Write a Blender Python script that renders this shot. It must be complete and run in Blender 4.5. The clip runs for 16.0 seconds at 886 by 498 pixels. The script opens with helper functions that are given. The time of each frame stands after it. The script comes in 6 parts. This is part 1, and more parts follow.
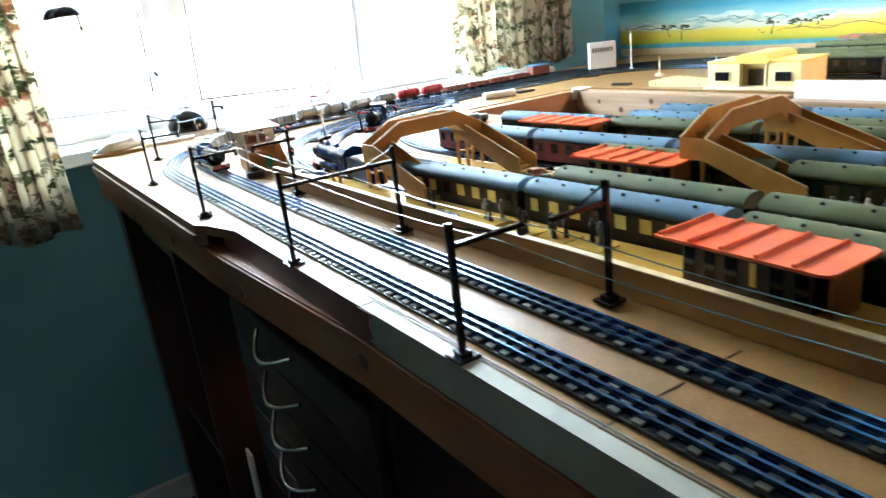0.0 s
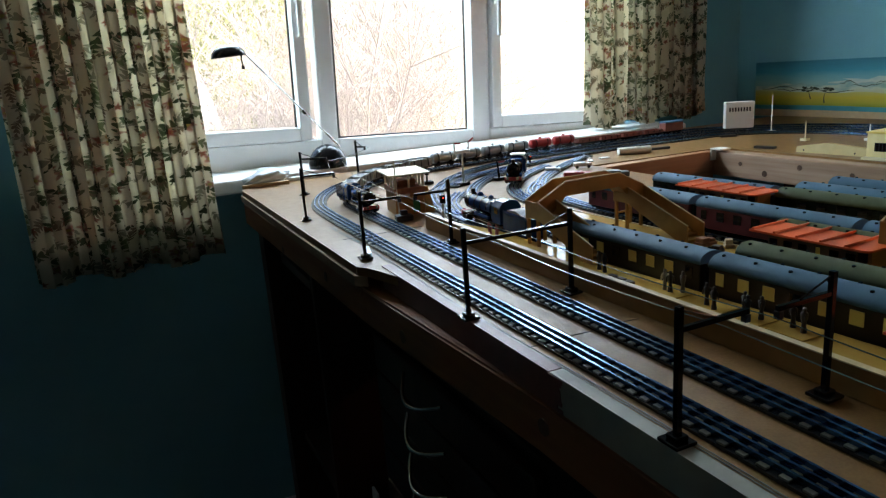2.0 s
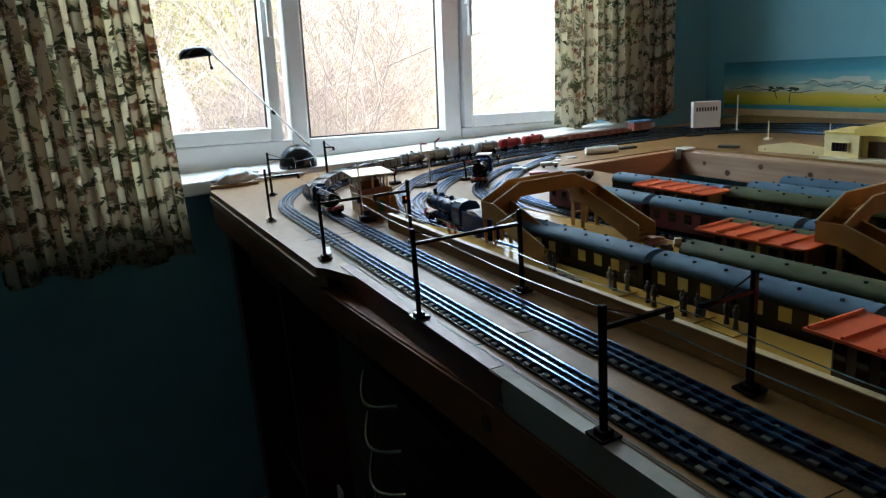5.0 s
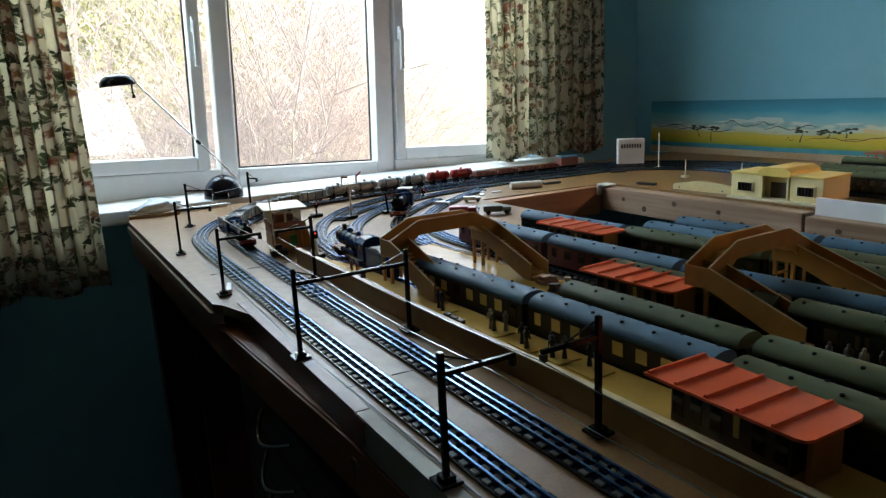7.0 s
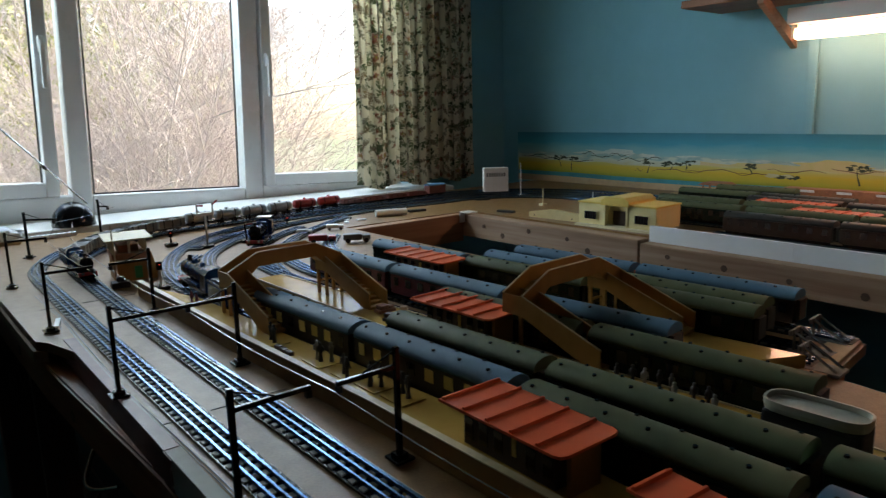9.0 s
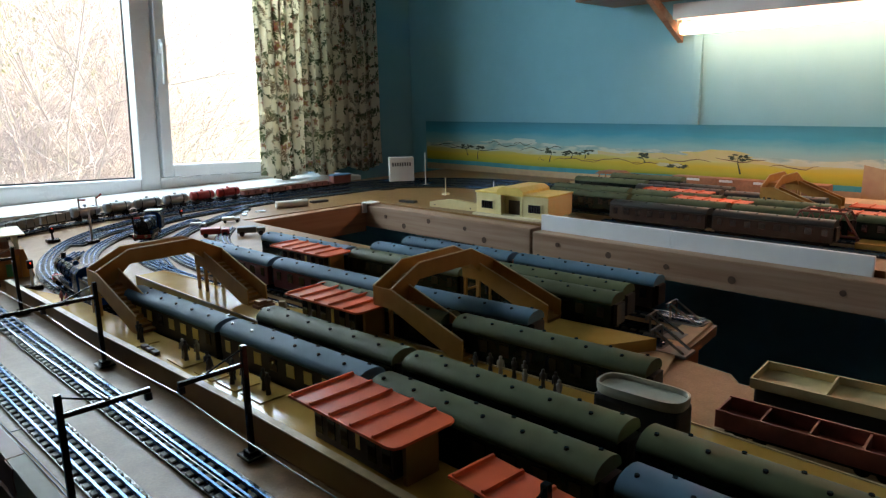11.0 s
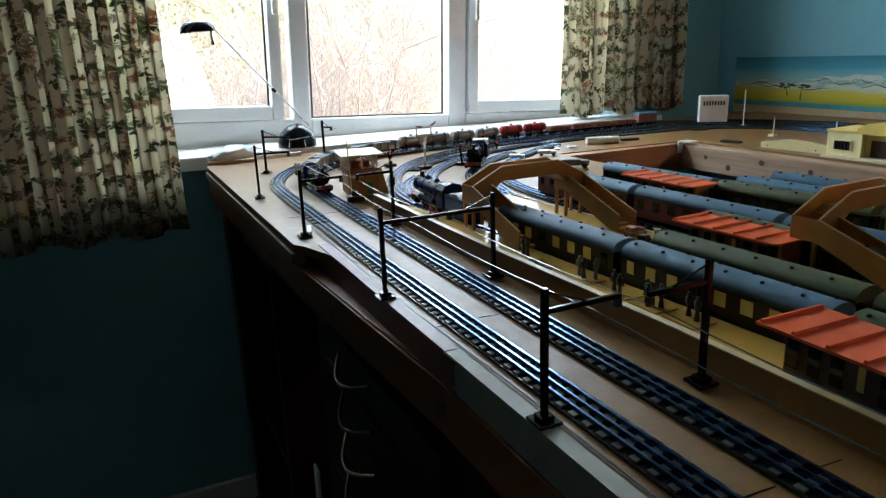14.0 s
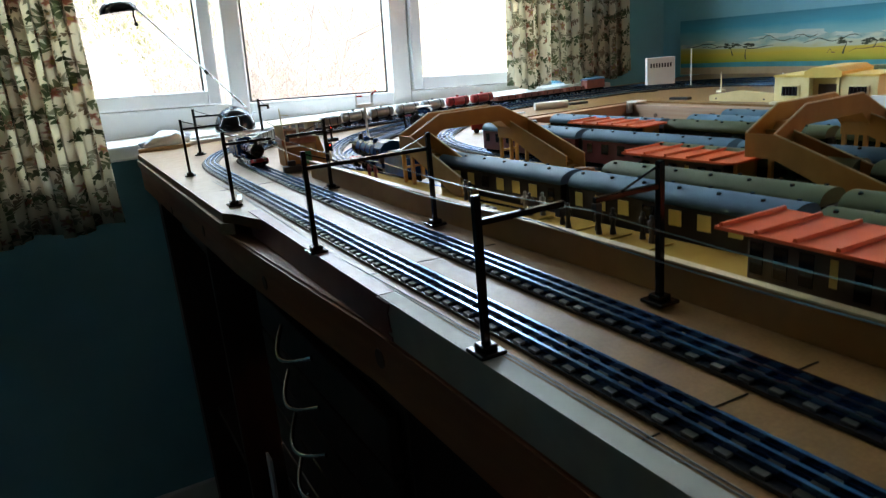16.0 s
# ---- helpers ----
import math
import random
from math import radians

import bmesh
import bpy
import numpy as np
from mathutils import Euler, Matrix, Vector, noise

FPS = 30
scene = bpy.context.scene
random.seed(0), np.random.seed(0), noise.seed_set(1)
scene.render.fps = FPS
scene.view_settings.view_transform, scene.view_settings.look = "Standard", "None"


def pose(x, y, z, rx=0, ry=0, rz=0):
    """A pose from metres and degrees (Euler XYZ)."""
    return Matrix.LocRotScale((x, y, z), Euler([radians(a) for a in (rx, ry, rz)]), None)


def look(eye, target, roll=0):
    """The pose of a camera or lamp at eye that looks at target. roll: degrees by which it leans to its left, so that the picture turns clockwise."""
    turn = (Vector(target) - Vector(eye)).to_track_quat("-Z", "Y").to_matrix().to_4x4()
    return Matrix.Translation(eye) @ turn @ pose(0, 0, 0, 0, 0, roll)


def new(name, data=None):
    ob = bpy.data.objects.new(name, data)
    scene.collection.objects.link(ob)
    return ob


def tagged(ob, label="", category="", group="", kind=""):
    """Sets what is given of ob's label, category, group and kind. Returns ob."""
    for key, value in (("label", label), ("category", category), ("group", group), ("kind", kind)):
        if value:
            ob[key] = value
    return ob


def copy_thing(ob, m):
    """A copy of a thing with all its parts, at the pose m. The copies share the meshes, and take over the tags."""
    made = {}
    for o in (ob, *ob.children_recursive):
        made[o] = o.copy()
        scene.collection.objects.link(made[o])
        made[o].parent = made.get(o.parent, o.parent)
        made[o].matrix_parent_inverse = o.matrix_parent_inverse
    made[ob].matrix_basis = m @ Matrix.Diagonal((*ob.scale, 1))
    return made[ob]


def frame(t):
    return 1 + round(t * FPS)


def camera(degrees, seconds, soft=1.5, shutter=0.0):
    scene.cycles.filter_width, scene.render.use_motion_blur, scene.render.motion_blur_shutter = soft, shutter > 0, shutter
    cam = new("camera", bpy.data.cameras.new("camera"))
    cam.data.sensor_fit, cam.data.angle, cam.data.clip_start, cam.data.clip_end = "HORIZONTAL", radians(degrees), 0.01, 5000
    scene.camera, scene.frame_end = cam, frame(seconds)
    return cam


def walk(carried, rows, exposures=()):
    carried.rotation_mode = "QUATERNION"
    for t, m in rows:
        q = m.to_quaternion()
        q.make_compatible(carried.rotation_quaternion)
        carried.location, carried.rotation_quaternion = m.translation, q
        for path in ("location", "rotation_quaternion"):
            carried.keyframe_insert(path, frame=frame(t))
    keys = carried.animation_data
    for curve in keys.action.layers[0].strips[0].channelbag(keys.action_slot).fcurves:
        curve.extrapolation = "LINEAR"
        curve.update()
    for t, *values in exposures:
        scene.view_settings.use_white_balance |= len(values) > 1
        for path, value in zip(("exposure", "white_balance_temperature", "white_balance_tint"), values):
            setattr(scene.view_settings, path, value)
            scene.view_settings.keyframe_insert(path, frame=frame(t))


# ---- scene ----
cam = camera(65.5, 16.0, soft=1.3, shutter=0.25)
PATH = [
    (0, (-0.167, 0.174, 1.272), (0.827, 1.789, 0.636), -6.8),
    (0.5, (-0.214, 0.213, 1.294), (0.654, 1.926, 0.733), -6.0),
    (1, (-0.234, 0.222, 1.298), (0.607, 1.956, 0.76), -5.6),
    (1.5, (-0.237, 0.218, 1.301), (0.577, 1.974, 0.798), -4.7),
    (2, (-0.239, 0.216, 1.301), (0.556, 1.98, 0.796), -4.2),
    (2.5, (-0.238, 0.216, 1.301), (0.552, 1.984, 0.801), -4.6),
    (3, (-0.231, 0.196, 1.301), (0.577, 1.954, 0.798), -4.4),
    (3.5, (-0.228, 0.194, 1.301), (0.579, 1.949, 0.782), -4.5),
    (3.7, (-0.226, 0.195, 1.301), (0.603, 1.939, 0.778), -4.5),
    (5.8, (-0.198, 0.181, 1.312), (0.646, 1.926, 0.819), -3.8),
    (6, (-0.191, 0.177, 1.32), (0.662, 1.93, 0.872), -3.7),
    (6.5, (-0.166, 0.171, 1.31), (0.769, 1.879, 0.852), -2.9),
    (7, (-0.152, 0.154, 1.314), (0.816, 1.846, 0.87), -2.8),
    (7.5, (-0.141, 0.139, 1.318), (0.883, 1.803, 0.892), -2.7),
    (8, (-0.137, 0.126, 1.322), (0.921, 1.775, 0.917), -2.6),
    (8.5, (-0.127, 0.115, 1.325), (1.002, 1.719, 0.932), -1.9),
    (9, (-0.107, 0.098, 1.325), (1.127, 1.623, 0.936), -1.5),
    (9.2, (-0.097, 0.09, 1.325), (1.178, 1.579, 0.928), -1.3),
    (11.3, (-0.068, 0.05, 1.333), (1.32, 1.424, 0.903), -1.2),
    (11.5, (-0.084, 0.064, 1.331), (1.22, 1.517, 0.898), -1.3),
    (12, (-0.141, 0.098, 1.326), (0.87, 1.771, 0.902), -1.8),
    (12.5, (-0.17, 0.116, 1.315), (0.731, 1.84, 0.848), -1.7),
    (13, (-0.179, 0.13, 1.307), (0.65, 1.875, 0.787), -2.4),
    (13.5, (-0.176, 0.152, 1.301), (0.638, 1.9, 0.773), -1.8),
    (14, (-0.173, 0.178, 1.293), (0.628, 1.928, 0.748), -2.2),
    (14.5, (-0.166, 0.2, 1.286), (0.635, 1.94, 0.711), -2.5),
    (15, (-0.16, 0.209, 1.282), (0.662, 1.939, 0.703), -2.5),
    (15.5, (-0.149, 0.204, 1.273), (0.747, 1.9, 0.707), -2.6),
    (16, (-0.136, 0.206, 1.23), (0.758, 1.905, 0.667), -5.1),
]
BASE = 2.1         # stops, for a room lit by its window
walk(cam, [(t, look(e, g, r)) for t, e, g, r in PATH],
     [(t, v + BASE, 7260, 12) for t, v in ((0.0, 2.45), (0.4, 1.85), (0.8, 1.2), (1.2, 0.75), (2.0, 0.4), (3.5, 0.22), (6.0, 0.2), (8.0, -0.1), (9.2, -0.4), (11.3, 0.25), (11.9, -0.05), (12.5, -0.1), (13.5, 0.3), (14.5, 0.55), (15.2, 0.75), (16.0, 0.78))])

# ---- light ----
T = 1.06            # height of the layout's baseboard
WALL_Y = 2.12       # inner face of the window wall
WALL_X = 1.86       # inner face of the backscene wall
world = bpy.data.worlds.new("sky")
scene.world = world
world.use_nodes = True
wn = world.node_tree
sky = wn.nodes.new("ShaderNodeTexSky")
sky.sky_type = "NISHITA"
sky.sun_disc = False
sky.sun_elevation = radians(38)
sky.sun_rotation = radians(97)
wn.nodes["Background"].inputs["Strength"].default_value = 0.15
wn.links.new(sky.outputs[0], wn.nodes["Background"].inputs["Color"])

sun = new("sun", bpy.data.lights.new("sun", "SUN"))
sun.data.energy, sun.data.angle, sun.data.color = 5.0, radians(0.6), (1.0, 0.95, 0.86)
sun.matrix_world = look((10, 1.8, 9), (0, 3, 0))

skylight = new("window_daylight", bpy.data.lights.new("window_daylight", "AREA"))
skylight.data.shape, skylight.data.size, skylight.data.size_y = "RECTANGLE", 1.50, 0.44
skylight.data.energy, skylight.data.color = 5.2, (0.62, 0.82, 1.0)
skylight.matrix_world = look((0.58, WALL_Y + 0.25, T + 0.82), (0.58, 1.52, T))


# ---- materials ----
def material(name, color, rough=0.6, metal=0.0, second=None, scale=60.0, bump=0.0, amount=0.35, spec=0.5, detail=6.0, random_amount=0.0, stretch=None, coat=0.0):
    """A surface with grain at two scales; second is the colour of stains."""
    m = bpy.data.materials.new(name)
    m.use_nodes = True
    nt = m.node_tree
    b = nt.nodes["Principled BSDF"]
    b.inputs["Roughness"].default_value = rough
    b.inputs["Metallic"].default_value = metal
    b.inputs["Specular IOR Level"].default_value = spec
    b.inputs["Coat Weight"].default_value = coat
    tc = nt.nodes.new("ShaderNodeTexCoord")
    src = tc.outputs["Object"]
    if stretch:
        mp = nt.nodes.new("ShaderNodeMapping")
        mp.inputs["Scale"].default_value = stretch
        nt.links.new(src, mp.inputs["Vector"])
        src = mp.outputs[0]
    fine = nt.nodes.new("ShaderNodeTexNoise")
    fine.inputs["Scale"].default_value, fine.inputs["Detail"].default_value = scale, detail
    wide = nt.nodes.new("ShaderNodeTexNoise")
    wide.inputs["Scale"].default_value, wide.inputs["Detail"].default_value = scale * 0.13, 4
    nt.links.new(src, fine.inputs["Vector"])
    nt.links.new(src, wide.inputs["Vector"])
    both = nt.nodes.new("ShaderNodeMath")
    both.operation = "MULTIPLY_ADD"
    nt.links.new(fine.outputs["Fac"], both.inputs[0])
    both.inputs[1].default_value = 0.5
    half = nt.nodes.new("ShaderNodeMath")
    half.operation = "MULTIPLY"
    half.inputs[1].default_value = 0.5
    nt.links.new(wide.outputs["Fac"], half.inputs[0])
    nt.links.new(half.outputs[0], both.inputs[2])
    ramp = nt.nodes.new("ShaderNodeMapRange")
    ramp.inputs["From Min"].default_value, ramp.inputs["From Max"].default_value = 0.36, 0.66
    nt.links.new(both.outputs[0], ramp.inputs["Value"])
    second = second or tuple(c * (1 - amount) for c in color)
    mix = nt.nodes.new("ShaderNodeMix")
    mix.data_type = "RGBA"
    mix.inputs[6].default_value, mix.inputs[7].default_value = (*second, 1), (*color, 1)
    nt.links.new(ramp.outputs[0], mix.inputs[0])
    out = mix.outputs[2]
    if random_amount:
        info = nt.nodes.new("ShaderNodeObjectInfo")
        mr = nt.nodes.new("ShaderNodeMapRange")
        mr.inputs["To Min"].default_value, mr.inputs["To Max"].default_value = 1 - random_amount, 1 + random_amount
        nt.links.new(info.outputs["Random"], mr.inputs["Value"])
        hsv = nt.nodes.new("ShaderNodeHueSaturation")
        nt.links.new(mr.outputs[0], hsv.inputs["Value"])
        nt.links.new(out, hsv.inputs["Color"])
        out = hsv.outputs[0]
    nt.links.new(out, b.inputs["Base Color"])
    rr = nt.nodes.new("ShaderNodeMapRange")
    rr.inputs["To Min"].default_value, rr.inputs["To Max"].default_value = min(1, rough * 1.2), rough * 0.8
    nt.links.new(both.outputs[0], rr.inputs["Value"])
    nt.links.new(rr.outputs[0], b.inputs["Roughness"])
    if bump:
        bp = nt.nodes.new("ShaderNodeBump")
        bp.inputs["Strength"].default_value, bp.inputs["Distance"].default_value = 0.6, bump
        nt.links.new(fine.outputs["Fac"], bp.inputs["Height"])
        nt.links.new(bp.outputs[0], b.inputs["Normal"])
    return m


M = {}
M["board"] = material("pale_fibreboard", (0.245, 0.128, 0.042), 0.42, second=(0.175, 0.086, 0.026), scale=420, bump=0.0003, spec=0.36)
M["board_edge"] = material("cut_board_edge", (0.34, 0.24, 0.15), 0.8, scale=120, bump=0.0006)
M["pine"] = material("stained_pine", (0.32, 0.115, 0.038), 0.5, second=(0.19, 0.062, 0.020), scale=26, bump=0.0006, stretch=(3, 0.25, 3))
M["pine_raw"] = material("raw_pine_plank", (0.42, 0.27, 0.18), 0.6, second=(0.24, 0.125, 0.066), scale=22, bump=0.0008, stretch=(3, 0.22, 4))
M["pine_x"] = material("raw_pine_plank_cross", (0.40, 0.19, 0.09), 0.6, second=(0.25, 0.11, 0.05), scale=22, bump=0.0008, stretch=(0.22, 3, 4))
M["knot"] = material("pine_knot", (0.10, 0.045, 0.02), 0.6, scale=200)
M["maroon_paint"] = material("maroon_gloss_paint", (0.19, 0.062, 0.052), 0.45, scale=40, bump=0.0004)
M["grey_paint"] = material("pale_grey_primer", (0.33, 0.33, 0.28), 0.6, second=(0.27, 0.27, 0.225), scale=50, bump=0.0003)
M["dark_wood"] = material("dark_mahogany", (0.040, 0.013, 0.010), 0.4, second=(0.018, 0.007, 0.006), scale=18, stretch=(3, 3, 0.25), bump=0.0003)
M["wall"] = material("teal_emulsion_wall", (0.185, 0.46, 0.56), 0.72, second=(0.170, 0.43, 0.525), scale=14, bump=0.0006, spec=0.3)
# out-of-view ceiling and south wall: tones chosen for how much light they bounce
M["ceiling"] = material("dulled_ceiling_paint", (0.50, 0.49, 0.46), 0.9, amount=0.05, scale=30, bump=0.0005)
M["closing_wall"] = material("bounce_wall_brown", (0.26, 0.22, 0.17), 0.5, scale=18, stretch=(3, 3, 0.25), bump=0.0004)
M["carpet"] = material("dark_carpet", (0.07, 0.085, 0.10), 0.95, scale=400, bump=0.002)
M["upvc"] = material("white_upvc", (0.82, 0.84, 0.84), 0.28, amount=0.05, scale=20)
M["sill"] = material("white_gloss_sill", (0.84, 0.84, 0.82), 0.3, amount=0.06, scale=20)
M["black"] = material("black_enamel", (0.008, 0.008, 0.010), 0.17, scale=80, amount=0.5, spec=0.35)
M["matt_black"] = material("matt_black_plastic", (0.018, 0.018, 0.02), 0.55, scale=120, bump=0.0002)
M["steel"] = material("bright_steel", (0.62, 0.63, 0.65), 0.24, 1.0, second=(0.45, 0.44, 0.42), scale=150)
# rail blue is the window sky's reflection put into the steel colour
M["rail"] = material("sky_tinted_worn_steel_rail", (0.14, 0.31, 0.58), 0.21, 1.0, second=(0.06, 0.13, 0.25), scale=70)
M["bakelite"] = material("black_bakelite_track_base", (0.022, 0.026, 0.032), 0.24, scale=90, bump=0.0002)
M["sleeper"] = material("grey_green_sleeper", (0.080, 0.082, 0.062), 0.5, scale=160, random_amount=0.25, amount=0.5)
M["platform"] = material("mustard_platform_paint", (0.56, 0.34, 0.085), 0.13, second=(0.47, 0.27, 0.06), scale=45, bump=0.0002)
M["platform_face"] = material("tan_platform_wall", (0.36, 0.18, 0.05), 0.5, second=(0.28, 0.13, 0.034), spec=0.25, scale=45, bump=0.0003)
M["bridge"] = material("ochre_card_footbridge", (0.44, 0.225, 0.055), 0.5, second=(0.34, 0.165, 0.038), spec=0.25, scale=60, bump=0.0002)
M["bridge_edge"] = material("pale_worn_edge", (0.68, 0.52, 0.28), 0.5, scale=80)
M["canopy"] = material("orange_red_plastic_roof", (0.84, 0.135, 0.035), 0.38, second=(0.74, 0.11, 0.028), scale=50, bump=0.0002)
M["hut"] = material("brown_station_hut", (0.085, 0.050, 0.03), 0.6, scale=60)
# grey roofs tinted blue, carrying the window's sky sheen in their base colour
M["roof_grey"] = material("sky_tinted_grey_coach_roof", (0.078, 0.175, 0.265), 0.6, second=(0.060, 0.140, 0.215), scale=50, spec=0.22, bump=0.0001, random_amount=0.12)
M["roof_green"] = material("grey_green_coach_roof", (0.100, 0.125, 0.062), 0.55, second=(0.074, 0.094, 0.045), scale=50, spec=0.2, bump=0.0001, random_amount=0.12)
M["roof_dark"] = material("sooty_black_coach_roof", (0.016, 0.017, 0.016), 0.4, scale=50, random_amount=0.2)
M["umber"] = material("umber_pullman_livery", (0.028, 0.014, 0.009), 0.3, scale=70, amount=0.4)
M["maroon"] = material("maroon_livery", (0.12, 0.018, 0.022), 0.3, scale=70, amount=0.4)
M["green"] = material("dark_green_livery", (0.008, 0.017, 0.011), 0.22, scale=70, amount=0.4, spec=0.3)
# dark blue livery, its blue raised to include the daylight sheen on the boilers
M["blue"] = material("deep_blue_livery_with_sheen", (0.006, 0.042, 0.150), 0.22, scale=70, amount=0.4, spec=0.16)
M["orange"] = material("orange_coach_end", (0.55, 0.13, 0.035), 0.45, scale=80)
M["yellow_window"] = material("lit_yellow_window_blind", (0.78, 0.58, 0.16), 0.3, scale=60, amount=0.1)
M["dark_window"] = material("dark_glazing", (0.012, 0.014, 0.018), 0.08, scale=20)
M["signal_cream"] = material("cream_plastic", (0.70, 0.62, 0.42), 0.45, scale=60, amount=0.12)
M["building"] = material("lemon_cream_plastic_station", (0.80, 0.70, 0.38), 0.42, second=(0.74, 0.62, 0.30), scale=60)
M["building_roof"] = material("yellow_plastic_roof", (0.80, 0.60, 0.16), 0.42, second=(0.70, 0.50, 0.12), scale=60)
M["white_plastic"] = material("white_plastic", (0.78, 0.78, 0.74), 0.4, amount=0.06, scale=40)
M["white_card"] = material("white_card", (0.76, 0.78, 0.80), 0.6, amount=0.06, scale=40)
M["red"] = material("red_enamel", (0.42, 0.022, 0.022), 0.35, scale=80, amount=0.3)
M["red_oxide"] = material("red_oxide_wagon", (0.22, 0.055, 0.035), 0.5, scale=80, amount=0.35)
M["silver"] = material("silver_tank_paint", (0.42, 0.44, 0.45), 0.34, 0.5, scale=80)
M["wagon_grey"] = material("grey_wagon_paint", (0.22, 0.23, 0.22), 0.5, scale=80)
M["tray_rim"] = material("pale_grey_green_plastic", (0.42, 0.43, 0.36), 0.4, scale=60, amount=0.15)
M["coal"] = material("coal", (0.015, 0.015, 0.016), 0.4, scale=300, bump=0.002)
M["load"] = material("cream_card_load", (0.62, 0.50, 0.25), 0.55, scale=60, amount=0.15)
M["figure"] = material("dull_painted_figures", (0.055, 0.045, 0.04), 0.5, scale=200, amount=0.5, random_amount=0.5)
M["figure_pale"] = material("pale_painted_figures", (0.36, 0.33, 0.28), 0.5, scale=200, amount=0.4, random_amount=0.4)
M["figure_red"] = material("red_painted_figures", (0.35, 0.05, 0.04), 0.5, scale=200, amount=0.4)
M["green_door"] = material("green_door_paint", (0.03, 0.22, 0.06), 0.4, scale=80)
M["brick_red"] = material("terracotta_printed_brick", (0.42, 0.17, 0.08), 0.6, scale=160, amount=0.4)
M["sand"] = material("sandy_card", (0.55, 0.40, 0.24), 0.7, scale=60, amount=0.2)
M["buff"] = material("buff_board", (0.50, 0.34, 0.18), 0.6, scale=60, amount=0.2)
M["tin"] = material("clear_plastic_bag", (0.62, 0.68, 0.74), 0.18, scale=50, amount=0.1, bump=0.002)


def painted(name, stops, low, high, wobble, streak=(1, 3, 14)):
    """Brushed paint whose colour runs from low to high up the picture."""
    m = bpy.data.materials.new(name)
    m.use_nodes = True
    nt = m.node_tree
    b = nt.nodes["Principled BSDF"]
    b.inputs["Roughness"].default_value = 0.7
    tc = nt.nodes.new("ShaderNodeTexCoord")
    mp = nt.nodes.new("ShaderNodeMapping")
    mp.inputs["Scale"].default_value = streak
    nt.links.new(tc.outputs["Object"], mp.inputs["Vector"])
    noise = nt.nodes.new("ShaderNodeTexNoise")
    noise.inputs["Scale"].default_value, noise.inputs["Detail"].default_value = 2.5, 7
    nt.links.new(mp.outputs[0], noise.inputs["Vector"])
    sep = nt.nodes.new("ShaderNodeSeparateXYZ")
    nt.links.new(tc.outputs["Object"], sep.inputs[0])
    shift = nt.nodes.new("ShaderNodeMath")
    shift.operation = "MULTIPLY_ADD"
    shift.inputs[1].default_value = wobble
    nt.links.new(noise.outputs["Fac"], shift.inputs[0])
    nt.links.new(sep.outputs[2], shift.inputs[2])
    rng = nt.nodes.new("ShaderNodeMapRange")
    rng.inputs["From Min"].default_value, rng.inputs["From Max"].default_value = low + wobble / 2, high + wobble / 2
    nt.links.new(shift.outputs[0], rng.inputs["Value"])
    ramp = nt.nodes.new("ShaderNodeValToRGB")
    while len(ramp.color_ramp.elements) < len(stops):
        ramp.color_ramp.elements.new(0.5)
    for e, (at, color) in zip(ramp.color_ramp.elements, stops):
        e.position, e.color = at, (*color, 1)
    nt.links.new(rng.outputs[0], ramp.inputs[0])
    nt.links.new(ramp.outputs[0], b.inputs["Base Color"])
    return m


M["poster_sky"] = painted("poster_turquoise_sky", [(0.0, (0.42, 0.56, 0.50)), (0.35, (0.22, 0.50, 0.52)), (0.65, (0.04, 0.33, 0.46)), (1.0, (0.025, 0.22, 0.30))], 0.085, 0.182, 0.03)
M["poster_field"] = painted("poster_yellow_field", [(0.0, (0.16, 0.24, 0.02)), (0.25, (0.46, 0.42, 0.03)), (0.6, (0.66, 0.50, 0.04)), (0.85, (0.60, 0.54, 0.14)), (1.0, (0.62, 0.62, 0.34))], 0.030, 0.088, 0.022)
M["poster_sea"] = material("poster_blue_strip", (0.05, 0.36, 0.44), 0.7, scale=20)
M["poster_hill"] = painted("poster_pale_hills", [(0.0, (0.58, 0.56, 0.30)), (0.4, (0.60, 0.66, 0.54)), (0.6, (0.28, 0.46, 0.44)), (0.75, (0.62, 0.68, 0.60)), (1.0, (0.44, 0.60, 0.56))], 0.065, 0.130, 0.075, (1, 6, 22))
M["poster_sand"] = material("poster_pale_dune", (0.68, 0.56, 0.30), 0.7, second=(0.60, 0.54, 0.2), scale=30)
M["poster_tree"] = material("poster_dark_tree", (0.05, 0.07, 0.035), 0.7, scale=60)
M["poster_brown"] = material("poster_brown_line", (0.20, 0.10, 0.05), 0.7, scale=60)
M["poster_brick"] = material("poster_brick_buildings", (0.40, 0.24, 0.14), 0.7, second=(0.5, 0.36, 0.2), scale=40)


def emitter(name, color, strength):
    m = bpy.data.materials.new(name)
    m.use_nodes = True
    b = m.node_tree.nodes["Principled BSDF"]
    b.inputs["Base Color"].default_value = (*color, 1)
    b.inputs["Emission Color"].default_value = (*color, 1)
    b.inputs["Emission Strength"].default_value = strength
    return m


M["tube"] = emitter("lit_fluorescent_tube", (1.0, 0.53, 0.36), 4.8)
M["red_lamp"] = emitter("red_signal_lamp", (1.0, 0.06, 0.03), 0.25)

glass = bpy.data.materials.new("window_glass")
glass.use_nodes = True
gb = glass.node_tree.nodes["Principled BSDF"]
gb.inputs["Transmission Weight"].default_value = 1.0
gb.inputs["Roughness"].default_value = 0.0
gb.inputs["IOR"].default_value = 1.02
gb.inputs["Base Color"].default_value = (1, 1, 1, 1)
M["glass"] = glass


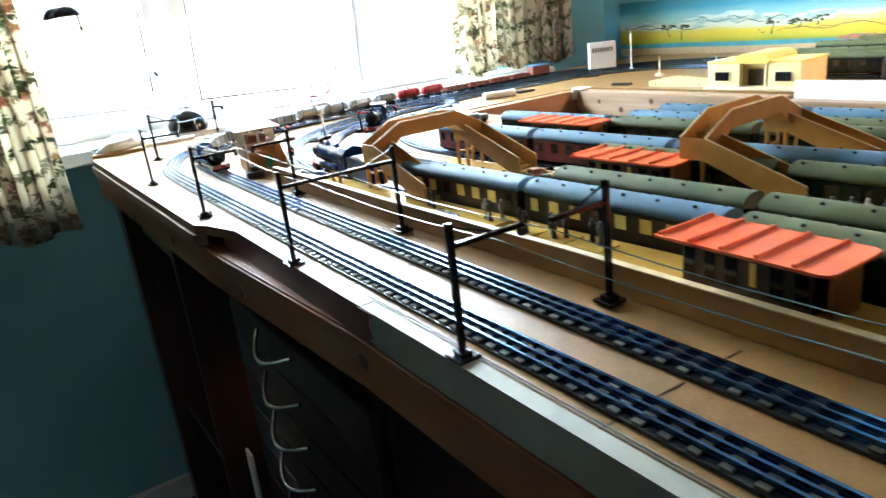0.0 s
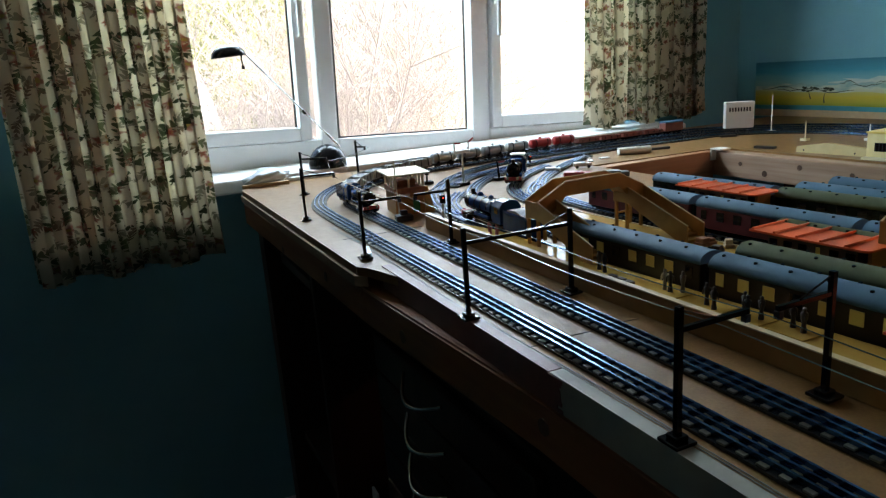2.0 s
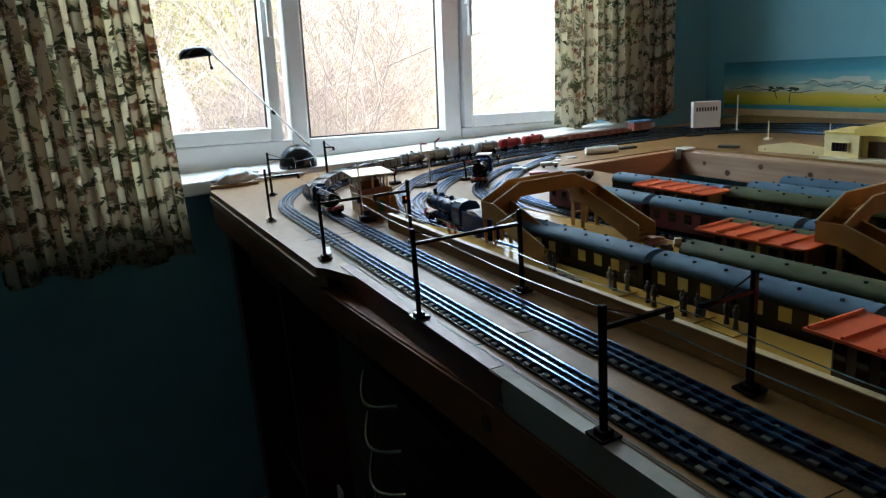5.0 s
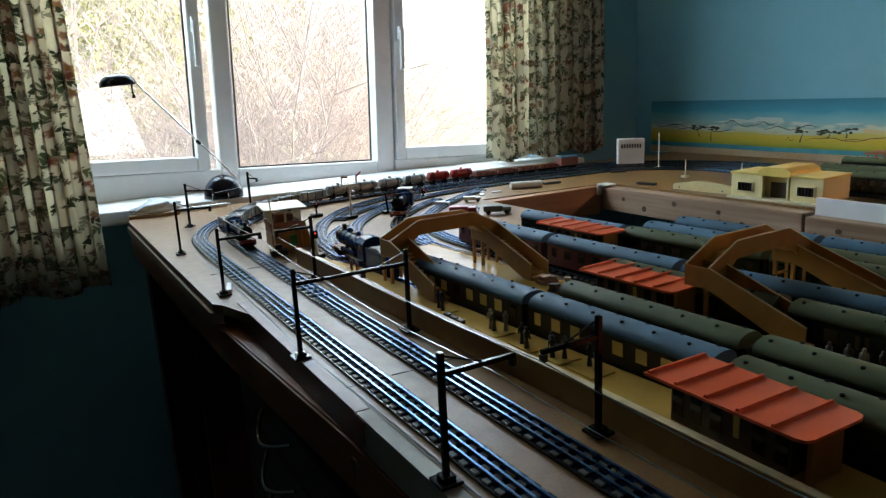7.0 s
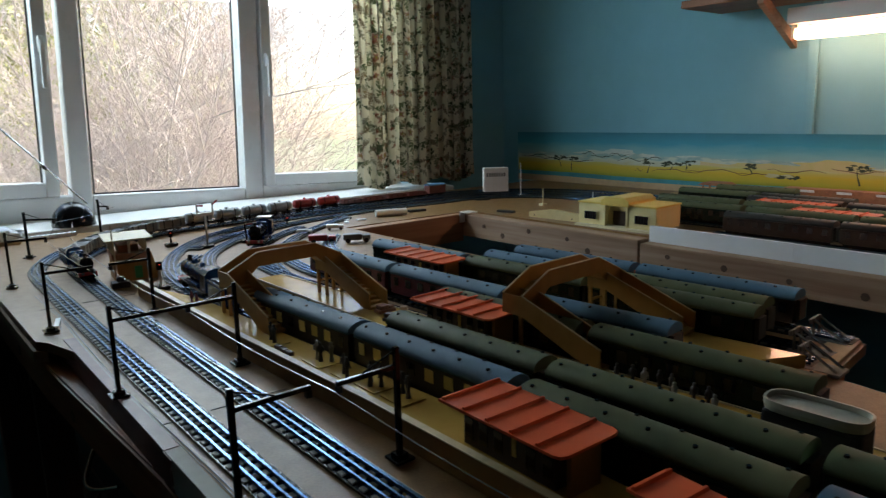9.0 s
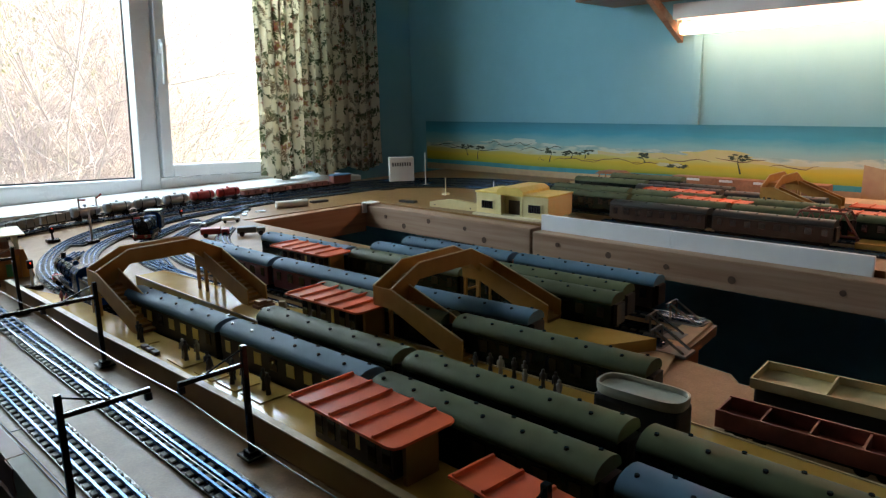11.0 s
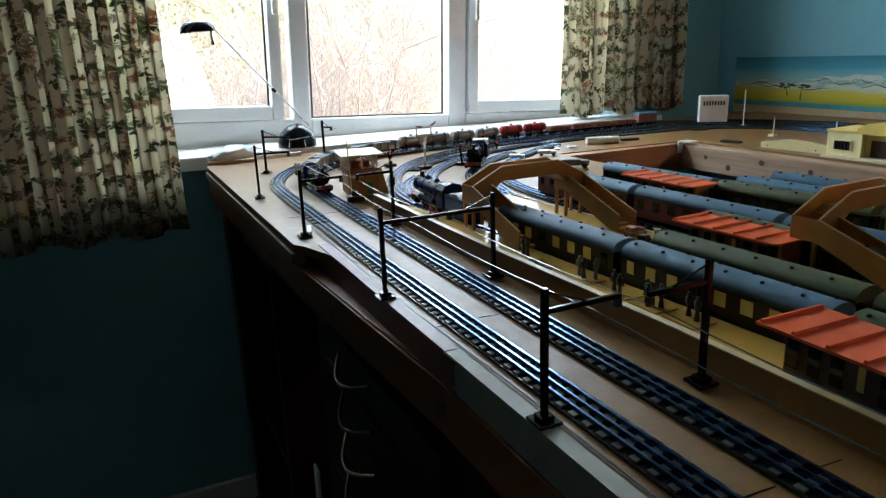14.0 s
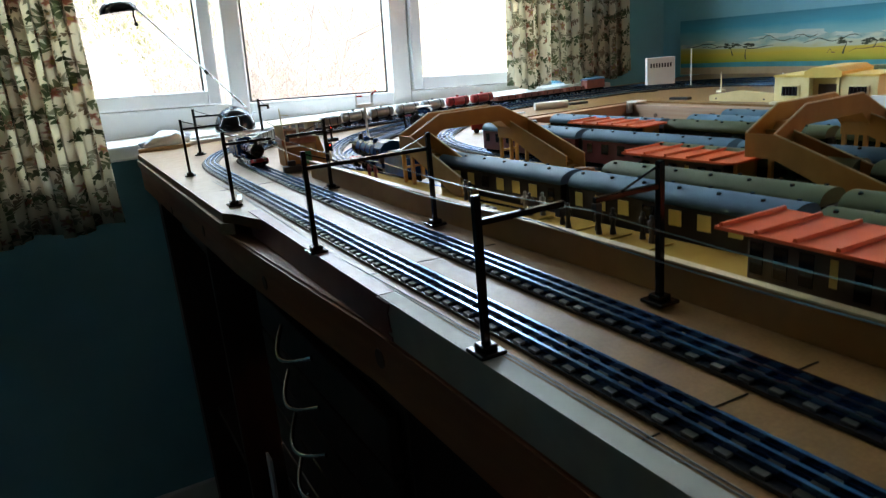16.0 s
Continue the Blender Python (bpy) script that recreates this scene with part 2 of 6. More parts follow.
def curtain_material():
    """Cream cotton printed with sprigs of leaves and faded pink flowers."""
    m = bpy.data.materials.new("floral_cotton")
    m.use_nodes = True
    nt = m.node_tree
    b = nt.nodes["Principled BSDF"]
    b.inputs["Roughness"].default_value = 0.9

    def calc(op, a, c=0.0):
        n = nt.nodes.new("ShaderNodeMath")
        n.operation = op
        for socket, v in zip(n.inputs, (a, c)):
            if isinstance(v, (int, float)):
                socket.default_value = v
            else:
                nt.links.new(v, socket)
        return n.outputs[0]

    def smooth(value, low, high):
        r = nt.nodes.new("ShaderNodeMapRange")
        r.inputs["From Min"].default_value, r.inputs["From Max"].default_value = low, high
        nt.links.new(value, r.inputs["Value"])
        return r.outputs[0]

    def blend(mask, color, prev):
        mx = nt.nodes.new("ShaderNodeMix")
        mx.data_type = "RGBA"
        nt.links.new(mask, mx.inputs[0])
        nt.links.new(prev, mx.inputs[6])
        mx.inputs[7].default_value = (*color, 1)
        return mx.outputs[2]

    uv = nt.nodes.new("ShaderNodeUVMap")
    warp = nt.nodes.new("ShaderNodeTexNoise")
    warp.inputs["Scale"].default_value = 26
    nt.links.new(uv.outputs[0], warp.inputs["Vector"])
    off = nt.nodes.new("ShaderNodeVectorMath")
    off.operation = "MULTIPLY_ADD"
    off.inputs[1].default_value, off.inputs[2].default_value = (0.026, 0.026, 0), (-0.013, -0.013, 0)
    nt.links.new(warp.outputs["Color"], off.inputs[0])
    add = nt.nodes.new("ShaderNodeVectorMath")
    nt.links.new(uv.outputs[0], add.inputs[0])
    nt.links.new(off.outputs[0], add.inputs[1])

    def cells(scale, shift, chance):
        """Place inside a motif's cell, turned at random, and whether the cell is used."""
        mp = nt.nodes.new("ShaderNodeMapping")
        mp.inputs["Location"].default_value = (shift, shift * 0.7, 0)
        nt.links.new(add.outputs[0], mp.inputs["Vector"])
        v = nt.nodes.new("ShaderNodeTexVoronoi")
        v.voronoi_dimensions = "2D"
        v.inputs["Scale"].default_value, v.inputs["Randomness"].default_value = scale, 0.40
        nt.links.new(mp.outputs[0], v.inputs["Vector"])
        sub = nt.nodes.new("ShaderNodeVectorMath")
        sub.operation = "SUBTRACT"
        nt.links.new(mp.outputs[0], sub.inputs[0])
        nt.links.new(v.outputs["Position"], sub.inputs[1])
        col = nt.nodes.new("ShaderNodeSeparateColor")
        nt.links.new(v.outputs["Color"], col.inputs[0])
        rot = nt.nodes.new("ShaderNodeVectorRotate")
        rot.rotation_type = "Z_AXIS"
        nt.links.new(sub.outputs[0], rot.inputs["Vector"])
        nt.links.new(calc("MULTIPLY", col.outputs[0], 6.283), rot.inputs["Angle"])
        sep = nt.nodes.new("ShaderNodeSeparateXYZ")
        nt.links.new(rot.outputs[0], sep.inputs[0])
        return sep.outputs[0], sep.outputs[1], calc("LESS_THAN", col.outputs[1], chance)

    def sprig(prev, scale, shift, chance, color, half, wide, pairs):
        u, v, use = cells(scale, shift, chance)
        bend = calc("SUBTRACT", v, calc("MULTIPLY", calc("MULTIPLY", u, u), 9.0))
        side = calc("ABSOLUTE", bend)
        along = calc("MULTIPLY", calc("ADD", u, calc("MULTIPLY", side, -0.8)), pairs / (2 * half))
        lobe = calc("ABSOLUTE", calc("SINE", calc("MULTIPLY", along, math.pi)))
        taper = calc("SUBTRACT", 1.0, calc("ABSOLUTE", calc("DIVIDE", u, half)))
        reach = calc("MULTIPLY", calc("MULTIPLY", lobe, wide), calc("SQRT", calc("MAXIMUM", taper, 0.0)))
        leaf = smooth(calc("SUBTRACT", reach, side), -0.0003, 0.0008)
        leaf = calc("MULTIPLY", leaf, calc("GREATER_THAN", calc("ADD", lobe, taper), 0.75))
        stem = calc("MULTIPLY", smooth(side, 0.0012, 0.0004), calc("GREATER_THAN", taper, 0.0))
        return blend(calc("MULTIPLY", calc("MAXIMUM", leaf, stem), use), color, prev)

    def flower(prev, scale, shift, chance, color, heart, radius):
        u, v, use = cells(scale, shift, chance)
        r = calc("SQRT", calc("ADD", calc("MULTIPLY", u, u), calc("MULTIPLY", v, v)))
        petal = calc("ADD", 0.78, calc("MULTIPLY", calc("COSINE", calc("MULTIPLY", calc("ARCTAN2", v, u), 5.0)), 0.22))
        edge = calc("SUBTRACT", calc("MULTIPLY", petal, radius), r)
        out = blend(calc("MULTIPLY", smooth(edge, -0.0004, 0.004), use), color, prev)
        ring = calc("MULTIPLY", smooth(r, radius * 0.62, radius * 0.42), use)
        out = blend(calc("MULTIPLY", ring, 0.45), tuple(c * 0.5 for c in color), out)
        return blend(calc("MULTIPLY", smooth(r, radius * 0.34, radius * 0.22), use), heart, out)

    cloth = nt.nodes.new("ShaderNodeTexNoise")
    cloth.inputs["Scale"].default_value = 40
    nt.links.new(uv.outputs[0], cloth.inputs["Vector"])
    ground = nt.nodes.new("ShaderNodeMix")
    ground.data_type = "RGBA"
    ground.inputs[6].default_value, ground.inputs[7].default_value = (0.72, 0.66, 0.51, 1), (0.84, 0.79, 0.66, 1)
    nt.links.new(cloth.outputs["Fac"], ground.inputs[0])
    last = ground.outputs[2]
    for scale, shift, chance, color, half, wide, pairs in (
            (17, 0.31, 0.80, (0.36, 0.34, 0.25), 0.025, 0.0115, 5), (15, 1.73, 0.75, (0.20, 0.23, 0.13), 0.029, 0.0130, 5),
            (18, 2.91, 0.60, (0.28, 0.22, 0.15), 0.024, 0.0100, 6), (16, 4.37, 0.60, (0.13, 0.16, 0.09), 0.027, 0.0120, 4)):
        last = sprig(last, scale, shift, chance, color, half, wide, pairs)
    last = flower(last, 15, 5.2, 0.70, (0.50, 0.27, 0.21), (0.40, 0.30, 0.10), 0.0135)
    last = flower(last, 20, 7.7, 0.45, (0.58, 0.50, 0.38), (0.30, 0.20, 0.09), 0.0105)
    last = flower(last, 17, 9.4, 0.42, (0.42, 0.16, 0.11), (0.30, 0.14, 0.08), 0.0100)
    last = sprig(last, 19, 6.63, 0.45, (0.09, 0.11, 0.06), 0.019, 0.0075, 3)
    nt.links.new(last, b.inputs["Base Color"])
    tr = nt.nodes.new("ShaderNodeBsdfTranslucent")
    nt.links.new(last, tr.inputs["Color"])
    mixs = nt.nodes.new("ShaderNodeMixShader")
    mixs.inputs[0].default_value = 0.54
    nt.links.new(b.outputs[0], mixs.inputs[1])
    nt.links.new(tr.outputs[0], mixs.inputs[2])
    nt.links.new(mixs.outputs[0], nt.nodes["Material Output"].inputs["Surface"])
    return m


M["curtain"] = curtain_material()


# ---- mesh helpers ----
def thing(name, label, category, group="", x=0.0, y=0.0, z=0.0, rz=0.0, kind=""):
    e = new(name)
    e.matrix_basis = pose(x, y, z, 0, 0, rz)
    e.empty_display_size = 0.02
    return tagged(e, label, category, group, kind)


def part(name, bm, mat, parent=None, label="", smooth=False):
    me = bpy.data.meshes.new(name)
    bm.normal_update()
    if smooth:
        bmesh.ops.split_edges(bm, edges=list({e for f in bm.faces if len(f.verts) > 4 for e in f.edges}))
    bm.to_mesh(me)
    bm.free()
    me.materials.append(M[mat])
    if smooth:
        me.polygons.foreach_set("use_smooth", [len(p.vertices) < 5 for p in me.polygons])
    ob = new(name, me)
    if parent:
        ob.parent = parent
    return tagged(ob, label)


def B():
    return bmesh.new()


def box(bm, x0, x1, y0, y1, z0, z1, m=None, bevel=0.0):
    vs = [bm.verts.new((x, y, z)) for z in (z0, z1) for y in (y0, y1) for x in (x0, x1)]
    fs = [bm.faces.new([vs[i] for i in f]) for f in ((0, 2, 3, 1), (4, 5, 7, 6), (0, 1, 5, 4), (2, 6, 7, 3), (0, 4, 6, 2), (1, 3, 7, 5))]
    if bevel:
        edges = list({e for f in fs for e in f.edges})
        r = bmesh.ops.bevel(bm, geom=edges, offset=bevel, segments=2, affect="EDGES", profile=0.6)
        vs = list({v for f in r["faces"] for v in f.verts} | {v for v in vs if v.is_valid})
    if m is not None:
        for v in vs:
            v.co = m @ v.co
    return vs


def tube(bm, p0, p1, r0, r1=None, n=10, caps=True):
    p0, p1 = Vector(p0), Vector(p1)
    r1 = r0 if r1 is None else r1
    q = (p1 - p0).to_track_quat("Z", "Y").to_matrix()
    rings = []
    for p, r in ((p0, r0), (p1, r1)):
        rings.append([bm.verts.new(p + q @ Vector((r * math.cos(a), r * math.sin(a), 0))) for a in [2 * math.pi * i / n for i in range(n)]])
    for i in range(n):
        bm.faces.new((rings[0][i], rings[0][(i + 1) % n], rings[1][(i + 1) % n], rings[1][i]))
    if caps:
        bm.faces.new(rings[0][::-1])
        bm.faces.new(rings[1])


def prism(bm, profile, axis, a, b):
    """Extrudes a closed 2D outline along an axis from a to b. axis x: (y, z); y: (x, z); z: (x, y)."""
    def put(u, v, w):
        return {"x": (w, u, v), "y": (u, w, v), "z": (u, v, w)}[axis]
    r0 = [bm.verts.new(put(u, v, a)) for u, v in profile]
    r1 = [bm.verts.new(put(u, v, b)) for u, v in profile]
    n = len(profile)
    for i in range(n):
        bm.faces.new((r0[i], r0[(i + 1) % n], r1[(i + 1) % n], r1[i]))
    bm.faces.new(r0[::-1])
    bm.faces.new(r1)
    bmesh.ops.recalc_face_normals(bm, faces=bm.faces[:])


def lathe(bm, profile, n=20, m=None):
    """Turns (radius, height) pairs round z."""
    rings = []
    for r, z in profile:
        ring = [bm.verts.new((r * math.cos(2 * math.pi * i / n), r * math.sin(2 * math.pi * i / n), z)) for i in range(n)]
        rings.append(ring)
    for p, q in zip(rings, rings[1:]):
        for i in range(n):
            bm.faces.new((p[i], p[(i + 1) % n], q[(i + 1) % n], q[i]))
    bm.faces.new(rings[0][::-1])
    bm.faces.new(rings[-1])
    if m is not None:
        for ring in rings:
            for v in ring:
                v.co = m @ v.co


def sweep(bm, pts, r, n=8):
    """One continuous round bar through the points."""
    pts = [Vector(p) for p in pts]
    rings = []
    for i, p in enumerate(pts):
        d = (pts[min(i + 1, len(pts) - 1)] - pts[max(i - 1, 0)]).normalized()
        side = d.cross(Vector((0.31, 0.2, 0.93))).normalized()
        up = side.cross(d)
        rings.append([bm.verts.new(p + (side * math.cos(a) + up * math.sin(a)) * r) for a in [2 * math.pi * k / n for k in range(n)]])
    for p, q in zip(rings, rings[1:]):
        for i in range(n):
            bm.faces.new((p[i], p[(i + 1) % n], q[(i + 1) % n], q[i]))
    bm.faces.new(rings[0][::-1])
    bm.faces.new(rings[-1])
    bmesh.ops.recalc_face_normals(bm, faces=bm.faces[:])


def boxpart(name, mat, parent, x0, x1, y0, y1, z0, z1, label="", bevel=0.0, m=None):
    bm = B()
    box(bm, x0, x1, y0, y1, z0, z1, m, bevel)
    return part(name, bm, mat, parent, label)


def setting(name, mat, x0, x1, y0, y1, z0, z1, label, category, bevel=0.0):
    return tagged(boxpart(name, mat, None, x0, x1, y0, y1, z0, z1, bevel=bevel), label, category, kind="structure")


# ---- the room ----
TILT = Matrix.Translation((0.55, 0, T)) @ Matrix.Rotation(radians(2.2), 4, "Y") @ Matrix.Translation((-0.55, 0, -T))  # the old house's window is out of level with the layout
WIN = (-0.24, 1.42, T - 0.023, T + 1.08)   # opening: x0, x1, z0, z1


def window_wall():
    x0, x1, z0, z1 = WIN
    bm = B()
    box(bm, -3.4, x0, WALL_Y, WALL_Y + 0.26, 0, 2.45)
    box(bm, x1, WALL_X + 0.15, WALL_Y, WALL_Y + 0.26, 0, 2.45)
    box(bm, x0, x1, WALL_Y, WALL_Y + 0.26, 0, z0)
    box(bm, x0, x1, WALL_Y, WALL_Y + 0.26, z1, 2.45)
    return tagged(part("wall_north", bm, "wall"), "teal painted window wall in the corner of the room", "wall", kind="structure")


window_wall()
setting("wall_east", "wall", WALL_X, WALL_X + 0.15, -3.4, WALL_Y, 0, 2.45, "teal painted wall behind the painted backscene", "wall")
setting("wall_west", "wall", -3.4, -3.25, -3.4, WALL_Y, 0, 2.45, "teal painted wall of the room", "wall")
# south wall is unseen, added to close the room and hold down bounce
setting("wall_south", "closing_wall", -3.4, WALL_X + 0.15, -3.55, -3.4, 0, 2.45, "unseen wall closing the room, brown to temper the bounced light", "wall")
# ceiling stays out of view; darker than white to weaken its bounce
setting("ceiling", "ceiling", -3.4, WALL_X + 0.15, -3.55, WALL_Y + 0.26, 2.45, 2.55, "unseen ceiling of the room, dulled to cut the bounced light", "ceiling")
setting("floor", "carpet", -3.4, WALL_X + 0.15, -3.55, WALL_Y + 0.26, -0.1, 0, "dark carpeted floor", "floor")
setting("baseboard", "sill", -3.25, WALL_X, WALL_Y - 0.018, WALL_Y, 0, 0.075, "white painted skirting board", "baseboard", 0.004)
setting("window_sill", "sill", -0.40, 1.46, 1.962, WALL_Y + 0.09, T - 0.022, T + 0.012, "deep white gloss window sill behind the layout", "window sill", 0.006)


def window():
    w = thing("window_1", "white plastic casement window with three panes", "window", kind="structure", x=0.55, y=WALL_Y + 0.1, z=T)
    inv = Matrix.Translation((-0.55, -(WALL_Y + 0.1), -T))
    m = inv @ TILT
    y0, y1 = WALL_Y + 0.05, WALL_Y + 0.11
    zb, zt = T - 0.03, T + 1.06
    # outer frame and the two mullions
    for a, b in ((-0.225, -0.155), (0.285, 0.335), (0.775, 0.835), (1.31, 1.38)):
        boxpart("mullion", "upvc", w, a, b, y0, y1, zb, zt, bevel=0.006, m=m)
    for a, b in ((-0.155, 0.285), (0.335, 0.775), (0.835, 1.31)):
        boxpart("frame_bottom", "upvc", w, a, b, y0, y1, T - 0.03, T + 0.058, bevel=0.006, m=m)
        boxpart("frame_top", "upvc", w, a, b, y0, y1, zt - 0.06, zt, bevel=0.006, m=m)
    panes = [(-0.12, 0.222), (0.343, 0.768), (0.872, 1.28)]
    for i, (a, b) in enumerate(panes):
        if i != 1:
            s = thing("casement", "", "")
            s.parent = w
            lo, hi = T + 0.06, zt - 0.06
            f = 0.033
            for n, (c, d, e, g) in {"stile": (a - f, a, lo, hi), "stile_b": (b, b + f, lo, hi), "rail": (a, b, lo, lo + f + 0.004), "rail_b": (a, b, hi - f, hi)}.items():
                boxpart(n.replace("_b", ""), "upvc", s, c, d, y0 - 0.014, y1 - 0.01, e, g, bevel=0.005, m=m)
            bm = B()
            hx = b + f * 0.5 if i == 0 else a - f * 0.5
            box(bm, hx - 0.008, hx + 0.008, y0 - 0.034, y0 - 0.014, T + 0.43, T + 0.47, m, 0.003)
            box(bm, hx - 0.006, hx + 0.006, y0 - 0.040, y0 - 0.028, T + 0.34, T + 0.46, m, 0.003)
            part("handle", bm, "upvc", s, "white window handle")
            g0, g1 = lo + f, hi - f
        else:
            g0, g1 = T + 0.058, zt - 0.06
        bm = B()
        box(bm, a, a + 0.004, y0 + 0.028, y0 + 0.034, g0, g1, m)
        box(bm, b - 0.004, b, y0 + 0.028, y0 + 0.034, g0, g1, m)
        box(bm, a + 0.004, b - 0.004, y0 + 0.028, y0 + 0.034, g0, g0 + 0.004, m)
        part("gasket", bm, "matt_black", w, "black rubber glazing seal")
        p = boxpart("pane", "glass", w, a + 0.001, b - 0.001, y0 + 0.036, y0 + 0.040, g0 + 0.001, g1 - 0.001, m=m)
        p.visible_shadow = False


window()


def curtain(name, x0, x1, y, z0, z1, folds, seed, label):
    rnd = random.Random(seed)
    nx, nz = folds * 14, 24
    bm = B()
    uvl = bm.loops.layers.uv.new("UVMap")
    amps = [rnd.uniform(0.008, 0.017) for _ in range(folds + 2)]
    ph = [rnd.uniform(-0.25, 0.25) for _ in range(folds + 2)]
    grid = []
    for j in range(nz + 1):
        v = j / nz
        z = z0 + (z1 - z0) * v
        row = []
        for i in range(nx + 1):
            u = i / nx
            k = u * folds
            f = int(min(k, folds - 1))
            a = (amps[f] * (1 - (k - f)) + amps[f + 1] * (k - f)) * (1.15 - 0.35 * v)
            s = math.sin(math.pi * (k + ph[f] * (1 - abs(2 * (k - f) - 1)) + 0.1 * math.sin(3 * v + k)))
            x = x0 + (x1 - x0) * u + 0.007 * math.sin(2 * math.pi * k * 2 + k) + (0.5 - u) * 0.03 * v
            hem = 0.010 * math.sin(k * 2.1 + seed) * (1 - v)
            row.append((bm.verts.new((x, y + a * (2 * abs(s) ** 0.55 - 1) * -1.0, z + hem)), u, v))
        grid.append(row)
    width, height = (x1 - x0) * 1.9, z1 - z0
    for j in range(nz):
        for i in range(nx):
            q = [grid[j][i], grid[j][i + 1], grid[j + 1][i + 1], grid[j + 1][i]]
            fc = bm.faces.new([c[0] for c in q])
            for lp, c in zip(fc.loops, q):
                lp[uvl].uv = (c[1] * width, c[2] * height)
    ob = part(name, bm, "curtain", smooth=True)
    so = ob.modifiers.new("cloth", "SOLIDIFY")
    so.thickness = 0.002
    return tagged(ob, label, "curtain", "window curtains")


curtain("curtain", -0.452, -0.055, 1.918, 0.902, 2.12, 9, 3, "floral cotton curtain gathered in deep folds beside the window")
curtain("curtain", 1.132, 1.650, 2.068, T + 0.022, 2.12, 9, 8, "floral cotton curtain gathered in deep folds in the corner")
bm = B()
tube(bm, (-0.55, 2.03, 2.135), (1.68, 2.03, 2.135), 0.012, n=12)
pole = tagged(part("curtain_pole", bm, "upvc", smooth=True), "white curtain pole above the window", "curtain pole")
for px in (-0.5, 1.64):
    bm = B()
    tube(bm, (px, 2.03, 2.135), (px, WALL_Y + 0.002, 2.135), 0.008, n=8)
    part("bracket", bm, "upvc", pole)


# ---- outside ----
def outside():
    g = B()
    gnd = [(-60, 3.2), (60, 3.2), (60, 120), (-60, 120)]
    vs = [g.verts.new((x, y, -2.6)) for x, y in gnd]
    g.faces.new(vs)
    M["lawn"] = material("rough_grass", (0.17, 0.20, 0.12), 0.9, second=(0.12, 0.15, 0.08), scale=3)
    tagged(part("ground", g, "lawn"), "rough sunlit grass outside the house", "ground", kind="structure")
    M["twig"] = material("bleached_bare_twigs", (0.66, 0.60, 0.58), 0.8, second=(0.44, 0.37, 0.35), scale=8)
    M["leaf"] = material("yellow_green_leaves", (0.44, 0.44, 0.13), 0.6, second=(0.20, 0.27, 0.10), scale=3)
    M["white_render"] = material("white_render_house", (0.8, 0.78, 0.74), 0.8, scale=6, amount=0.06)
    rnd = random.Random(5)

    def branch(bm, tips, p, d, length, r, level, kids):
        q = p
        for k in range(3):
            d = (d + Vector((rnd.uniform(-1, 1), rnd.uniform(-1, 1), rnd.uniform(-0.5, 0.6))) * 0.34).normalized()
            e = q + d * length / 3
            tube(bm, q, e, r * (1 - 0.22 * k), r * (0.78 - 0.22 * k), 3 if level > 1 else 5, False)
            if level < 3:
                for c in range(kids[level]):
                    if rnd.random() < 0.5:
                        side = Vector((rnd.uniform(-1, 1), rnd.uniform(-1, 1), rnd.uniform(-0.3, 0.8)))
                        branch(bm, tips, q.lerp(e, rnd.random()), (d * 0.55 + side * 0.8).normalized(), length * rnd.uniform(0.42, 0.62), r * 0.5, level + 1, kids)
            q = e
        tips.append(q)

    def tree(x, y, h, stems, r, leafy, lean=0.35, kids=(3, 4, 4)):
        t = thing("tree", "yellow-green leafy tree beyond the garden" if leafy else "bare pale tangled shrub outside the window", "tree", "garden trees", x, y, -2.6)
        trunk, crown, tips = B(), B(), []
        for k in range(stems):
            a = 6.283 * k / stems + rnd.uniform(-0.3, 0.3)
            p = Vector((0.25 * math.cos(a), 0.25 * math.sin(a), 0))
            d = Vector((lean * math.cos(a), lean * math.sin(a), 1)).normalized()
            tube(trunk, p, p + d * h * 0.22, r * 1.5, r, 6, False)
            branch(crown if not leafy else trunk, tips, p + d * h * 0.22, d, h * 0.62, r, 0 if not leafy else 1, kids)
        if leafy:
            for e in tips:
                for q in range(34):
                    c = e + Vector((rnd.gauss(0, 0.42), rnd.gauss(0, 0.42), rnd.gauss(0, 0.32)))
                    w = rnd.uniform(0.05, 0.11)
                    n1 = Vector((rnd.uniform(-1, 1), rnd.uniform(-1, 1), rnd.uniform(-1, 1))).normalized()
                    n2 = n1.orthogonal().normalized()
                    n3 = n1.cross(n2)
                    crown.faces.new([crown.verts.new(c + n2 * w), crown.verts.new(c + n3 * w * 0.5), crown.verts.new(c - n2 * w), crown.verts.new(c - n3 * w * 0.5)])
        part("trunk", trunk, "twig", t)
        tagged(part("crown", crown, "leaf" if leafy else "twig", t), kind="stuff")

    for x, y, h, st in ((1.75, 7.0, 5.6, 11), (2.5, 7.4, 6.4, 11), (2.1, 8.6, 6.0, 11), (1.3, 8.0, 3.9, 9), (2.1, 7.8, 4.4, 10), (2.9, 8.2, 4.4, 9)):
        tree(x, y, h, st, 0.012, False, 0.2, (4, 6, 6))
    for x, y, h, st in ((4.3, 8.6, 2.6, 7), (5.4, 9.6, 2.8, 7)):
        tree(x, y, h, st, 0.007, False)
    for x, y, h, st in ((-1.2, 16.5, 11.0, 14), (0.9, 15.2, 8.4, 14), (2.4, 17.0, 9.0, 14), (3.4, 15.5, 6.0, 8)):
        tree(x, y, h, st, 0.05, True, 0.5, (3, 3, 2))
    hs = thing("house", "white rendered house with a shallow roof beyond the garden", "house", x=-1.05, y=11.0, z=-2.6)
    boxpart("wall", "white_render", hs, -3.4, 2.0, 0, 5, 0, 3.3)
    bm = B()
